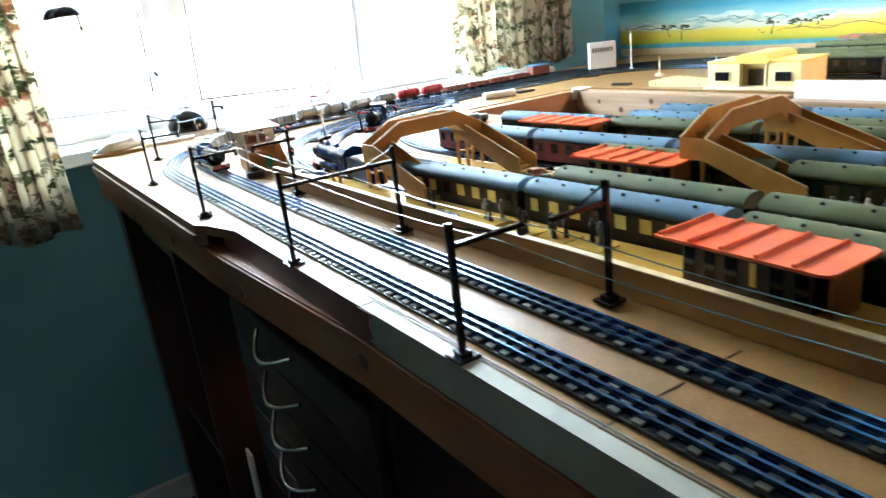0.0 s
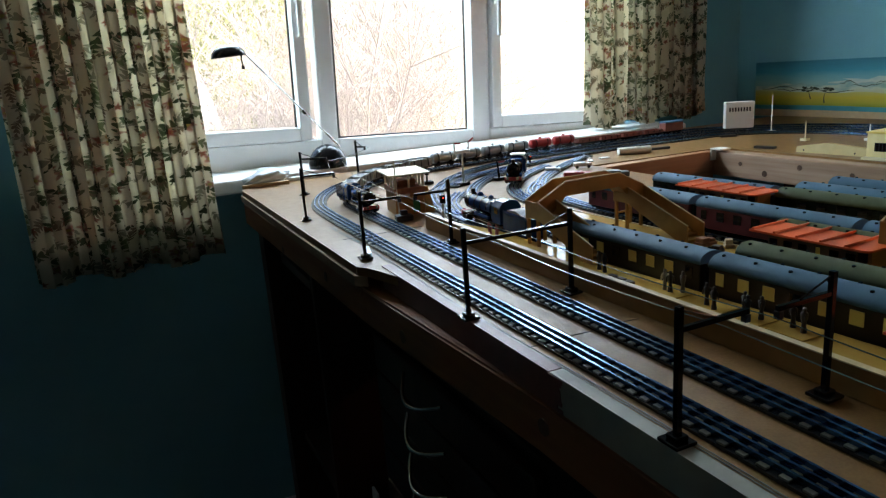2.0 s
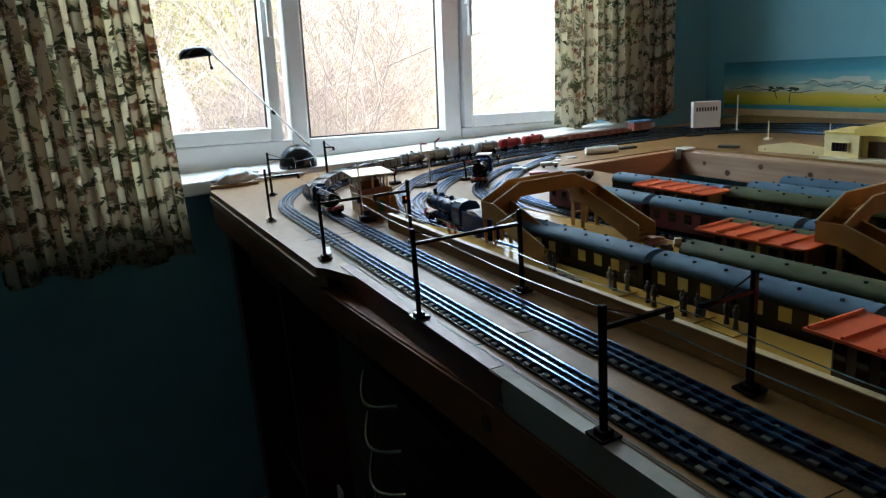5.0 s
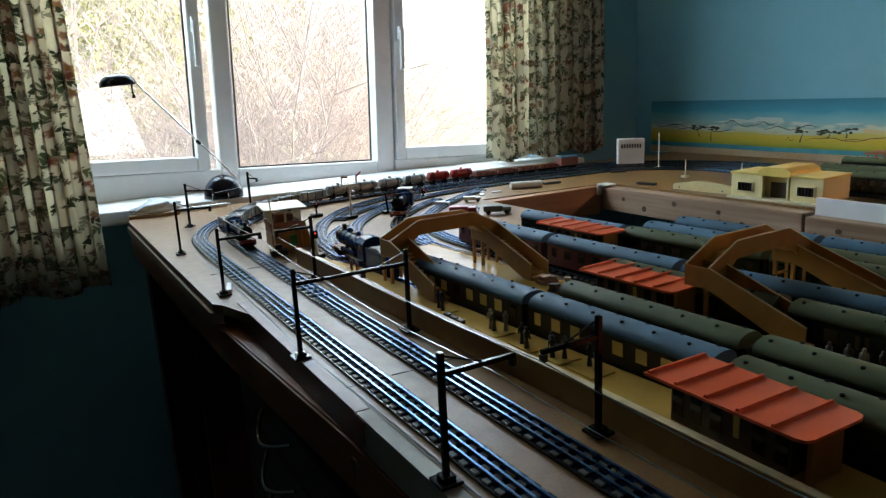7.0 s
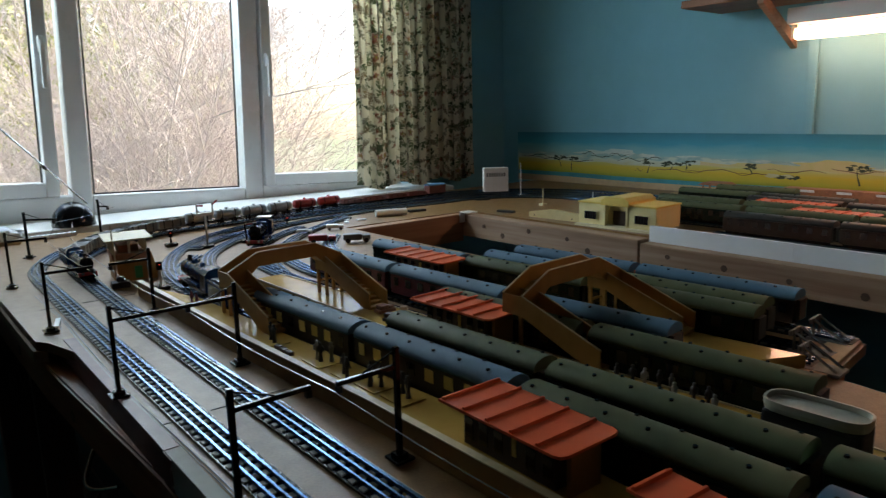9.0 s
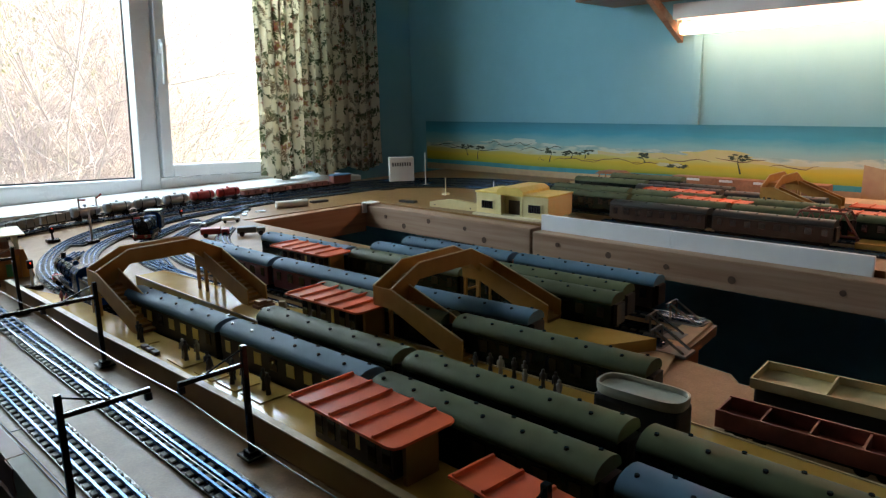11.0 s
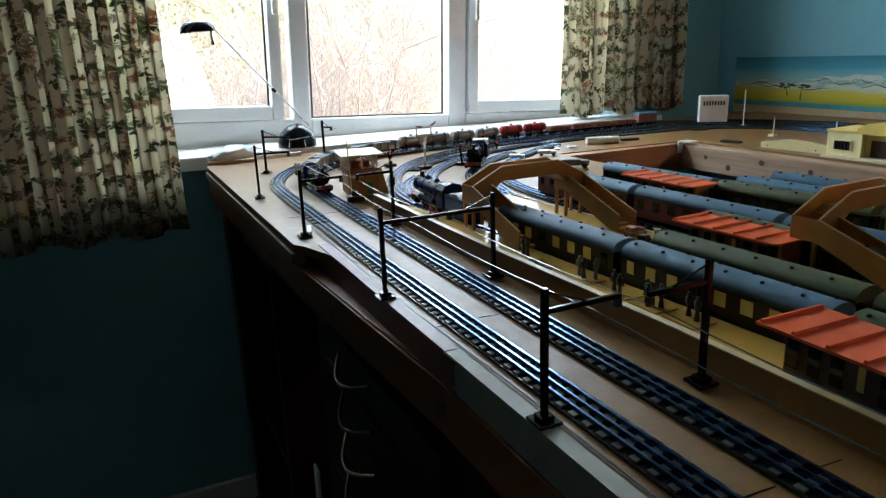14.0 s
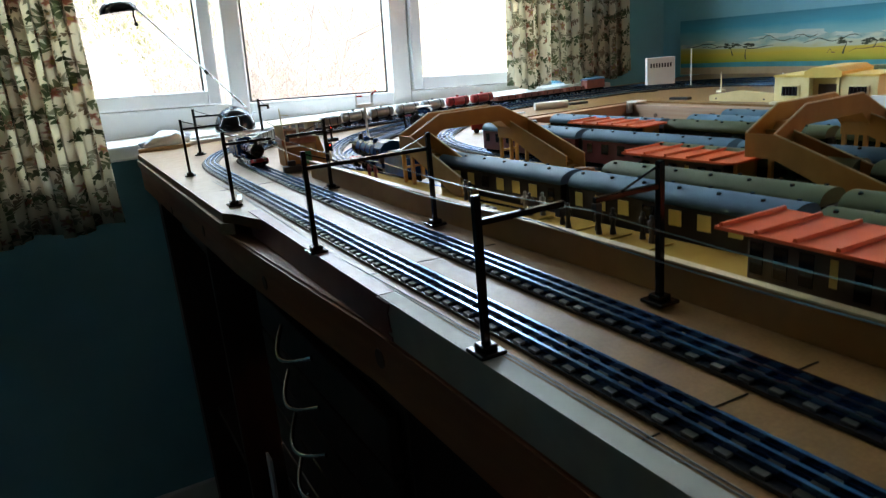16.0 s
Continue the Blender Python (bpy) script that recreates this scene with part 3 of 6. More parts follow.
    prism(bm, [(-0.4, 3.3), (5.4, 3.3), (2.5, 4.5)], "x", -3.6, 2.2)
    part("roof", bm, "white_render", hs)
    for wx in (-2.2, 0.5, 1.3):
        boxpart("window", "dark_window", hs, wx, wx + 0.5, -0.03, 0.02, 1.6, 2.4)


outside()


# ---- the layout's tables ----
def layout_table():
    t = thing("layout_table", "large wooden model railway baseboard on a stained timber frame", "table", x=0, y=0, z=T)
    # front board, with the notch in its edge where the fascia begins
    bm = B()
    out = [(0.0, 1.86), (0.03, 1.935), (1.86, 1.935), (1.86, -0.9), (1.125, -0.9), (1.125, 1.50), (0.74, 1.515), (0.742, 0.9), (0.716, 0.370), (0.59, 0.356), (0.582, 0.298), (0.565, 0.284), (0.565, -0.9), (0.046, -0.9), (0.043, 0.62), (0.041, 0.97), (0.022, 1.035), (0.012, 1.05)]
    prism(bm, out, "z", -0.012, 0.0)
    part("board", bm, "board", t, "pale fibreboard top")
    bm = B()
    prism(bm, [(-0.004, 1.862), (0.008, 1.052), (0.022, 1.038), (0.022, 1.862)], "z", -0.026, -0.0122)
    part("board_edge", bm, "board_edge", t, "rough cut board edge")
    for ya, yb, mt, lb in ((0.647, 1.030, "maroon_paint", "maroon painted fascia strip"), (-0.9, 0.6455, "grey_paint", "grey-green primed fascia strip")):
        bm = B()
        prism(bm, [(0.0395 if yb > 0.7 else 0.044, ya if yb > 0.7 else -0.9), (0.0395 if yb > 0.7 else 0.0395, yb), (0.0395 + 0.013, yb), (0.0395 + 0.013, ya)] if yb > 0.7 else [(0.043, -0.9), (0.0395, yb), (0.0525, yb), (0.056, -0.9)], "z", -0.029, 0.0012)
        part("fascia", bm, mt, t, lb)
    bm = B()
    rnd = random.Random(2)
    for k in range(9):
        z = -0.0287 + k * 0.0032
        box(bm, 0.0385, 0.0394, 0.635 - rnd.uniform(0, 0.008), 0.647 + rnd.uniform(0, 0.003), z, z + 0.0033)
    part("paint_edge", bm, "maroon_paint", t, "ragged edge of maroon paint")
    bm = B()
    prism(bm, [(0.0, 1.86), (0.016, 1.05), (0.0385, 0.66), (0.0425, -0.9), (0.075, -0.9), (0.07, 0.66), (0.05, 1.05), (0.044, 1.86)], "z", -0.080, -0.0295)
    bmesh.ops.bevel(bm, geom=[e for e in bm.edges if abs(e.verts[0].co.z - e.verts[1].co.z) < 1e-4], offset=0.0025, segments=2, affect="EDGES")
    part("beam", bm, "pine", t, "stained pine beam")
    for ky, kx, kz in ((0.655, 0.0382, -0.052), (0.93, 0.0226, -0.06), (1.22, 0.0124, -0.055), (0.34, 0.0389, -0.07), (1.5, 0.0068, -0.07)):
        bm = B()
        tube(bm, (kx - 0.0006, ky, kz), (kx + 0.004, ky, kz), 0.008, 0.008, 12)
        part("knot", bm, "knot", t, "dark knot in the pine")
    boxpart("beam", "pine", t, 0.046, 1.86, 1.82, 1.86, -0.080, -0.0125, bevel=0.003)
    # joints in the board
    for y0, y1 in ((0.700, 0.688), (0.40, 0.395), (1.21, 1.205)):
        for xa, xb in ((0.044, 0.0645), (0.0985, 0.1215), (0.154, 0.175)):
            bm = B()
            tube(bm, (xa, y0, 0.0), (xb, y0 + (y1 - y0) * (xb - xa) / 0.13, 0.0), 0.0006, n=4)
            part("board_joint", bm, "matt_black", t, "thin dark joint")
    # planks round the operating well
    boxpart("plank", "pine_raw", t, 1.085, 1.124, 0.93, 1.497, -0.062, -0.004, "raw pine plank with knots", 0.003)
    boxpart("plank", "pine_raw", t, 1.085, 1.124, -0.9, 0.925, -0.064, -0.010, "raw pine plank with knots", 0.003)
    boxpart("plank", "pine_x", t, 0.742, 1.084, 1.48, 1.514, -0.075, -0.002, "red-brown pine plank", 0.003)
    for ky in (1.40, 1.24, 1.12, 1.06, 0.86, 0.74, 0.62, 0.50, 0.33, 0.18, 1.33):
        bm = B()
        kz = -0.020 - 0.034 * ((ky * 7.3) % 1)
        tube(bm, (1.0835, ky, kz), (1.0865, ky, kz), 0.0045 + 0.003 * ((ky * 3.7) % 1), 0.005, 10)
        part("knot", bm, "knot", t, "dark knot in the pine")
    bm = B()
    box(bm, 1.07, 1.085, 1.475, 1.48, -0.024, 0.002)
    box(bm, 1.08, 1.112, 1.455, 1.49, 0.001, 0.004)
    part("corner_plate", bm, "white_plastic", t, "white card plate over the corner joint")
    boxpart("beam", "pine", t, 0.668, 0.704, 0.385, 1.48, -0.09, -0.013)
    boxpart("beam", "pine", t, 0.46, 0.498, -0.9, 0.33, -0.09, -0.013)
    for x, y in ((0.048, 1.80), (1.80, 1.80), (0.10, -0.85), (1.80, -0.85), (1.16, -0.85), (0.66, 1.40)):
        boxpart("leg", "dark_wood", t, x - 0.03, x + 0.03, y - 0.03, y + 0.03, -T, -0.0126 if not (x < 0.3 or y > 1.7) else -0.081, bevel=0.004)


layout_table()


def chest():
    c = thing("chest_of_drawers", "dark mahogany chest with bow metal handles under the layout", "chest", x=0.07, y=0.93, z=0)
    boxpart("body", "dark_wood", c, 0.0, 0.42, -0.24, 0.24, 0, 0.94, bevel=0.004)
    for k in range(14):
        z = 0.055 + k * 0.0625
        d = boxpart("drawer", "dark_wood", c, -0.013, -0.0005, -0.225, 0.225, z, z + 0.058, bevel=0.003)
        bm = B()
        pts = [Vector((-0.014 - 0.022 * math.sin(math.pi * i / 14), 0.040 - 0.060 + 0.12 * i / 14, z + 0.040 - 0.016 * math.sin(math.pi * i / 14))) for i in range(15)]
        sweep(bm, pts, 0.0028)
        part("handle", bm, "steel", d, "bright bow handle", True)


chest()
bm = B()
box(bm, -0.002, 0.002, -0.012, 0.012, 0.0, 0.66, Matrix.Translation((0.035, 1.20, 0.001)) @ Matrix.Rotation(radians(4), 4, "X"))
tagged(part("card_strip", bm, "white_card"), "long white card strip leaning under the layout", "card")


def side_panel():
    c = thing("cabinet", "dark wooden cabinet in the shadow under the layout", "cabinet", x=0.30, y=1.62, z=0)
    boxpart("side", "dark_wood", c, -0.283, 0.30, 0.145, 0.165, 0, 0.965, bevel=0.002)
    boxpart("side", "dark_wood", c, -0.25, 0.30, -0.14, -0.12, 0, 0.94, bevel=0.002)
    boxpart("top", "dark_wood", c, -0.25, 0.30, -0.119, 0.139, 0.90, 0.92)
    boxpart("shelf", "dark_wood", c, -0.25, 0.30, -0.119, 0.139, 0.45, 0.47)
    boxpart("back", "dark_wood", c, 0.28, 0.30, -0.119, 0.139, 0.0, 0.449)
    boxpart("handle", "steel", c, -0.262, -0.2505, 0.10, 0.11, 0.74, 0.82)


side_panel()


# ---- track ----
def smooth_path(points, step=0.0105):
    """Even points on a Catmull-Rom curve through the given ones."""
    P = [Vector((x, y)) for x, y in points]
    P = [2 * P[0] - P[1]] + P + [2 * P[-1] - P[-2]]
    dense = []
    for a, b, c, d in zip(P, P[1:], P[2:], P[3:]):
        for i in range(40):
            u = i / 40
            dense.append(0.5 * (2 * b + (c - a) * u + (2 * a - 5 * b + 4 * c - d) * u * u + (3 * b - a - 3 * c + d) * u ** 3))
    dense.append(P[-2])
    out, rest = [dense[0]], 0.0
    for p, q in zip(dense, dense[1:]):
        rest += (q - p).length
        if rest >= step:
            out.append(q)
            rest = 0.0
    return out


def normals(path):
    res = []
    for i in range(len(path)):
        d = (path[min(i + 1, len(path) - 1)] - path[max(i - 1, 0)]).normalized()
        res.append(Vector((d.y, -d.x)))
    return res


def ribbon(bm, path, off, half, z0, z1):
    nn = normals(path)
    rings = []
    for p, n in zip(path, nn):
        a, b = p + n * (off - half), p + n * (off + half)
        rings.append([bm.verts.new((*a, z0)), bm.verts.new((*b, z0)), bm.verts.new((*b, z1)), bm.verts.new((*a, z1))])
    for r, s in zip(rings, rings[1:]):
        for i in range(4):
            bm.faces.new((r[i], r[(i + 1) % 4], s[(i + 1) % 4], s[i]))
    bm.faces.new(rings[0])
    bm.faces.new(rings[-1][::-1])
    bmesh.ops.recalc_face_normals(bm, faces=bm.faces[:])


SLEEPER = None


def track(points, label, near=None):
    """Three-rail model track along a curve. near: stretch of y whose sleepers are objects of their own."""
    global SLEEPER
    path = smooth_path(points)
    t = thing("railway_track", label, "track", "three-rail track", 0, 0, T)
    bm = B()
    ribbon(bm, path, 0, 0.0150, 0.0003, 0.0028)
    part("base", bm, "bakelite", t)
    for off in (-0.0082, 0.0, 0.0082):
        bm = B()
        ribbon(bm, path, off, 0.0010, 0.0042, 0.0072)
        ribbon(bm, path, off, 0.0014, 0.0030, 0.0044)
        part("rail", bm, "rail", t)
    rest = B()
    if SLEEPER is None:
        sb = B()
        box(sb, -0.0135, 0.0135, -0.0033, 0.0033, 0.0, 0.0015)
        SLEEPER = bpy.data.meshes.new("sleeper")
        sb.to_mesh(SLEEPER)
        sb.free()
        SLEEPER.materials.append(M["sleeper"])
    for p, n in zip(path, normals(path)):
        m = Matrix.Translation((p.x, p.y, 0.0028)) @ Matrix.Rotation(math.atan2(n.y, n.x), 4, "Z")
        if near and near[0] < p.y < near[1] and abs(n.x) > 0.95:
            ob = new("sleeper", SLEEPER)
            ob.parent = t
            ob.matrix_basis = m
        else:
            box(rest, -0.0135, 0.0135, -0.0033, 0.0033, 0.0, 0.0015, m)
    if len(rest.verts):
        tagged(part("sleeper_run", rest, "sleeper", t), kind="stuff")
    else:
        rest.free()
    return path


def arc(cx, cy, r, a0, a1, n=7):
    return [(cx + r * math.cos(radians(a0 + (a1 - a0) * i / n)), cy + r * math.sin(radians(a0 + (a1 - a0) * i / n))) for i in range(n + 1)]


OUTER = track([(0.086, -0.88), (0.082, 0.2), (0.078, 0.8), (0.078, 1.25)] + arc(0.51, 1.42, 0.43, 176, 92) + [(0.75, 1.868), (1.0, 1.868)] + arc(1.22, 1.42, 0.445, 88, 4) + [(1.672, 1.2), (1.675, 0.6), (1.675, -0.8)], "grey three-rail model track round the outside of the layout", (-0.1, 1.3))
INNER = track([(0.142, -0.88), (0.140, 0.2), (0.137, 0.8), (0.137, 1.2)] + arc(0.51, 1.40, 0.372, 174, 94) + [(0.75, 1.80), (1.0, 1.806)] + arc(1.22, 1.42, 0.385, 88, 4) + [(1.612, 1.2), (1.615, 0.6), (1.615, -0.8)], "grey three-rail model track beside the station wall", (-0.1, 1.3))
SPUR = track([(0.270, -0.8), (0.277, 0.15), (0.272, 0.46), (0.258, 0.70), (0.246, 0.92), (0.238, 1.12), (0.262, 1.32), (0.34, 1.50), (0.47, 1.64), (0.66, 1.725), (0.95, 1.755), (1.16, 1.745)] + arc(1.22, 1.42, 0.325, 82, 4) + [(1.555, 1.2), (1.555, 0.5), (1.555, -0.8)], "grey three-rail model track curving out of the station")
track([(0.337, -0.8), (0.330, 0.26), (0.322, 0.48), (0.309, 0.70), (0.303, 0.9), (0.300, 1.12), (0.325, 1.30), (0.39, 1.44), (0.51, 1.56), (0.68, 1.65), (0.95, 1.695), (1.16, 1.685)] + arc(1.22, 1.42, 0.265, 80, 4) + [(1.492, 1.1), (1.492, 0.2), (1.492, -0.8)], "grey three-rail model track through the station")
track([(0.444, 0.30), (0.428, 0.52), (0.412, 0.75), (0.40, 0.95), (0.395, 1.12), (0.41, 1.28), (0.46, 1.40), (0.55, 1.50), (0.66, 1.585)], "grey three-rail model siding in the station")
track([(0.492, 0.42), (0.466, 0.66), (0.452, 0.88), (0.444, 1.05), (0.45, 1.2), (0.49, 1.34), (0.57, 1.45), (0.70, 1.56), (0.82, 1.64)], "grey three-rail model siding beside the platform")
track([(0.605, 0.38), (0.585, 0.62), (0.563, 0.86), (0.548, 1.08), (0.55, 1.22), (0.59, 1.33), (0.66, 1.43)], "grey three-rail model siding with stored coaches")
track([(0.643, 0.40), (0.628, 0.62), (0.613, 0.86), (0.60, 1.02)], "grey three-rail model siding with stored coaches")
track([(0.703, 0.38), (0.688, 0.62), (0.673, 0.86), (0.66, 1.02)], "grey three-rail model siding at the edge of the board")
# crossovers
track([(0.238, 1.14), (0.258, 1.24), (0.292, 1.34), (0.35, 1.42)], "grey three-rail model crossover")
track([(0.37, 1.50), (0.46, 1.58), (0.56, 1.62), (0.66, 1.66)], "grey three-rail model crossover")
track([(0.40, 1.16), (0.425, 1.25), (0.46, 1.33), (0.52, 1.40)], "grey three-rail model crossover")


# ---- platforms ----
def platforms():
    p = thing("station_platform", "mustard painted station platform with a tall tan back wall", "platform", "platforms", 0, 0, T)
    bm = B()
    prism(bm, [(0.180, 1.185), (0.185, 0.85), (0.1955, 0.57), (0.1975, 0.30), (0.1985, -0.9), (0.236, -0.9), (0.242, 0.1), (0.252, 0.46), (0.238, 0.70), (0.227, 0.9), (0.217, 1.05)], "z", 0.0005, 0.017)
    part("deck", bm, "platform", p, "glossy mustard platform deck")
    bm = B()
    wall = [(0.1735, 1.19), (0.1785, 0.85), (0.189, 0.57), (0.191, 0.30), (0.192, -0.9)]
    prism(bm, wall + [(x + 0.006, y) for x, y in wall[::-1]], "z", 0.0005, 0.0240)
    part("back_wall", bm, "platform_face", p, "tan painted platform back wall")
    bm = B()
    prism(bm, [(x - 0.0005, y) for x, y in wall] + [(x + 0.0065, y) for x, y in wall[::-1]], "z", 0.0241, 0.0252)
    part("coping", bm, "bridge_edge", p, "pale worn top edge")
    q = thing("station_platform", "glossy mustard island platform between the stored trains", "platform", "platforms", 0, 0, T)
    bm = B()
    prism(bm, [(0.352, -0.3), (0.413, -0.3), (0.424, 0.30), (0.405, 0.52), (0.392, 0.75), (0.380, 0.95), (0.368, 1.10), (0.325, 1.10), (0.328, 0.90), (0.332, 0.7), (0.343, 0.48)], "z", 0.0005, 0.017)
    part("deck", bm, "platform", q)
    for edge in ([(0.4135, -0.3), (0.4245, 0.30), (0.4055, 0.52), (0.3925, 0.75), (0.3805, 0.95), (0.3685, 1.10)], [(0.352, -0.3), (0.343, 0.48), (0.332, 0.7), (0.328, 0.90), (0.325, 1.10)]):
        bm = B()
        prism(bm, [(x - 0.0006, y) for x, y in edge] + [(x + 0.0012, y) for x, y in edge[::-1]], "z", 0.0165, 0.0182)
        part("edge_strip", bm, "bridge_edge", q, "pale worn platform edge")
    r = thing("station_platform", "mustard painted platform under the orange canopy", "platform", "platforms", 0, 0, T)
    bm = B()
    prism(bm, [(0.512, 0.42), (0.585, 0.38), (0.562, 0.62), (0.540, 0.86), (0.526, 1.0), (0.470, 1.0), (0.472, 0.88), (0.486, 0.66)], "z", 0.0005, 0.017)
    part("deck", bm, "platform", r)
    edge = [(0.470, 1.0), (0.472, 0.88), (0.486, 0.66), (0.512, 0.42)]
    bm = B()
    prism(bm, [(x - 0.0006, y) for x, y in edge] + [(x + 0.0012, y) for x, y in edge[::-1]], "z", 0.0165, 0.0182)
    part("edge_strip", bm, "bridge_edge", r, "pale worn platform edge")
    s = thing("concourse_board", "bare buff board at the ends of the sidings", "board", x=0, y=0, z=T)
    bm = B()
    prism(bm, [(0.505, 0.336), (0.505, 0.42), (0.60, 0.388), (0.712, 0.402), (0.713, 0.374), (0.59, 0.360)], "z", 0.0004, 0.0035)
    part("deck", bm, "buff", s)


platforms()


# ---- rolling stock ----
def roof_profile(w, z0, h, n=14):
    return [(w / 2 * math.cos(math.pi * i / n), z0 + h * (math.sin(math.pi * i / n)) ** 0.75) for i in range(n + 1)]


def coach(name, livery, label, length=0.213, width=0.0325):
    """A model coach on its wheels, at the board's level, along y."""
    side, win, roof = {"pullman": ("umber", "yellow_window", "roof_grey"), "maroon": ("maroon", "dark_window", "roof_grey"),
                             "green": ("green", "dark_window", "roof_green"), "grey": ("green", "dark_window", "roof_grey"), "dark": ("umber", "dark_window", "roof_dark" if name == "far_coach" else "roof_grey")}[livery]
    c = thing("model_coach", label, "coach", "model coaches", 0, 0, T)
    hl, hw = length / 2 - 0.003, width / 2
    bm = B()
    box(bm, -hw, hw, -hl, hl, 0.0145, 0.042, None, 0.0012)
    body = part("body", bm, side, c)
    nwin = 8
    for sx in (-1, 1):
        for k in range(nwin):
            yc = -hl + (k + 0.5) * 2 * hl / nwin
            wv = 0.0065 if k in (0, nwin - 1) else 0.0085
            boxpart("window", win if (k % 4 != 3 or livery != "pullman") else "dark_window", body, sx * hw - 0.0006, sx * hw + 0.0006, yc - wv / 2 * 1.35, yc + wv / 2 * 1.35, 0.0265, 0.0385)
        boxpart("solebar", "black", c, sx * hw * 0.8 - 0.001, sx * hw * 0.8 + 0.001, -hl + 0.004, hl - 0.004, 0.0115, 0.0145)
    bm = B()
    prism(bm, roof_profile(width * 1.03, 0.0421, 0.0115), "y", -hl - 0.0005, hl + 0.0005)
    rf = part("roof", bm, roof, c, smooth=True)
    for k in range(12):
        yc = -hl + (k + 0.5) * 2 * hl / 12
        for sx in ((-0.0065,) if k % 2 else (0.0065,)):
            bm = B()
            tube(bm, (sx, yc, 0.0500), (sx, yc, 0.0541), 0.0022, 0.0016, 8)
            part("ventilator", bm, "black", rf)
    for yc in (-hl * 0.70, hl * 0.70):
        bm = B()
        box(bm, -0.011, 0.011, yc - 0.020, yc + 0.020, 0.0075, 0.0135, None, 0.001)
        bg = part("bogie", bm, "black", c)
        for wy in (-0.013, 0.013):
            bm = B()
            for sx in (-0.0085, 0.0085):
                tube(bm, (sx - 0.0012, yc + wy, 0.0122), (sx + 0.0012, yc + wy, 0.0122), 0.0055, n=14)
            tube(bm, (-0.0085, yc + wy, 0.0122), (0.0085, yc + wy, 0.0122), 0.001, n=6)
            part("wheelset", bm, "steel", bg)
    for sy in (-1, 1):
        bm = B()
        box(bm, -0.010, 0.010, sy * hl - 0.001, sy * hl + 0.001 + 0.0035 * sy if sy > 0 else sy * hl + 0.001, 0.018, 0.042)
        if sy < 0:
            box(bm, -0.010, 0.010, sy * hl - 0.0045, sy * hl - 0.0011, 0.018, 0.042)
        part("gangway", bm, "matt_black", c)
    return c


STOCK = {
    "pullman": coach("model_coach", "pullman", "umber and cream model dining coach with yellow window blinds"),
    "green": coach("model_coach", "green", "dark green model coach with grey-green ventilated roof"),
    "grey": coach("model_coach", "grey", "dark green model coach with slate grey roof"),
    "maroon": coach("model_coach", "maroon", "maroon model coach with a grey roof tinted blue for sky sheen"),
    "dark": coach("model_coach", "dark", "dark brown model coach with slate grey roof"),
}
USED = set()


def place(kind, x0, y0, x1, y1, z=T):
    """Stands a coach with its ends at the two points."""
    a = -math.degrees(math.atan2(x1 - x0, y1 - y0))
    m = pose((x0 + x1) / 2, (y0 + y1) / 2, z, 0, 0, a)
    if kind in USED:
        return copy_thing(STOCK[kind], m)
    USED.add(kind)
    STOCK[kind].matrix_basis = m
    return STOCK[kind]


for row in (
    # third coach takes the green kind, leaving out the blue sheen tint
    ("pullman", 0.248, 0.900, 0.259, 0.689), ("pullman", 0.260, 0.685, 0.271, 0.470), ("green", 0.2710, 0.463, 0.2765, 0.249), ("grey", 0.277, 0.242, 0.276, 0.027), ("grey", 0.276, 0.021, 0.273, -0.194),
    ("green", 0.310, 0.698, 0.321, 0.485), ("green", 0.3225, 0.480, 0.330, 0.264), ("green", 0.331, 0.258, 0.333, 0.043), ("green", 0.333, 0.037, 0.335, -0.178),
    ("green", 0.412, 0.742, 0.427, 0.528), ("green", 0.428, 0.520, 0.443, 0.306),
    ("maroon", 0.441, 1.112, 0.450, 0.898), ("maroon", 0.451, 0.892, 0.464, 0.680), ("grey", 0.465, 0.675, 0.487, 0.463),
    ("grey", 0.547, 1.083, 0.562, 0.870), ("green", 0.563, 0.864, 0.582, 0.651), ("green", 0.583, 0.646, 0.601, 0.434),
    ("grey", 0.6125, 0.872, 0.626, 0.660), ("green", 0.627, 0.655, 0.641, 0.445),
    ("grey", 0.673, 0.866, 0.687, 0.654), ("dark", 0.6885, 0.648, 0.701, 0.436),
):
    place(*row)
boxpart("end_panel", "orange", STOCK["dark"], -0.0145, 0.0145, -0.1068, -0.1042, 0.016, 0.0465, "orange painted coach end")


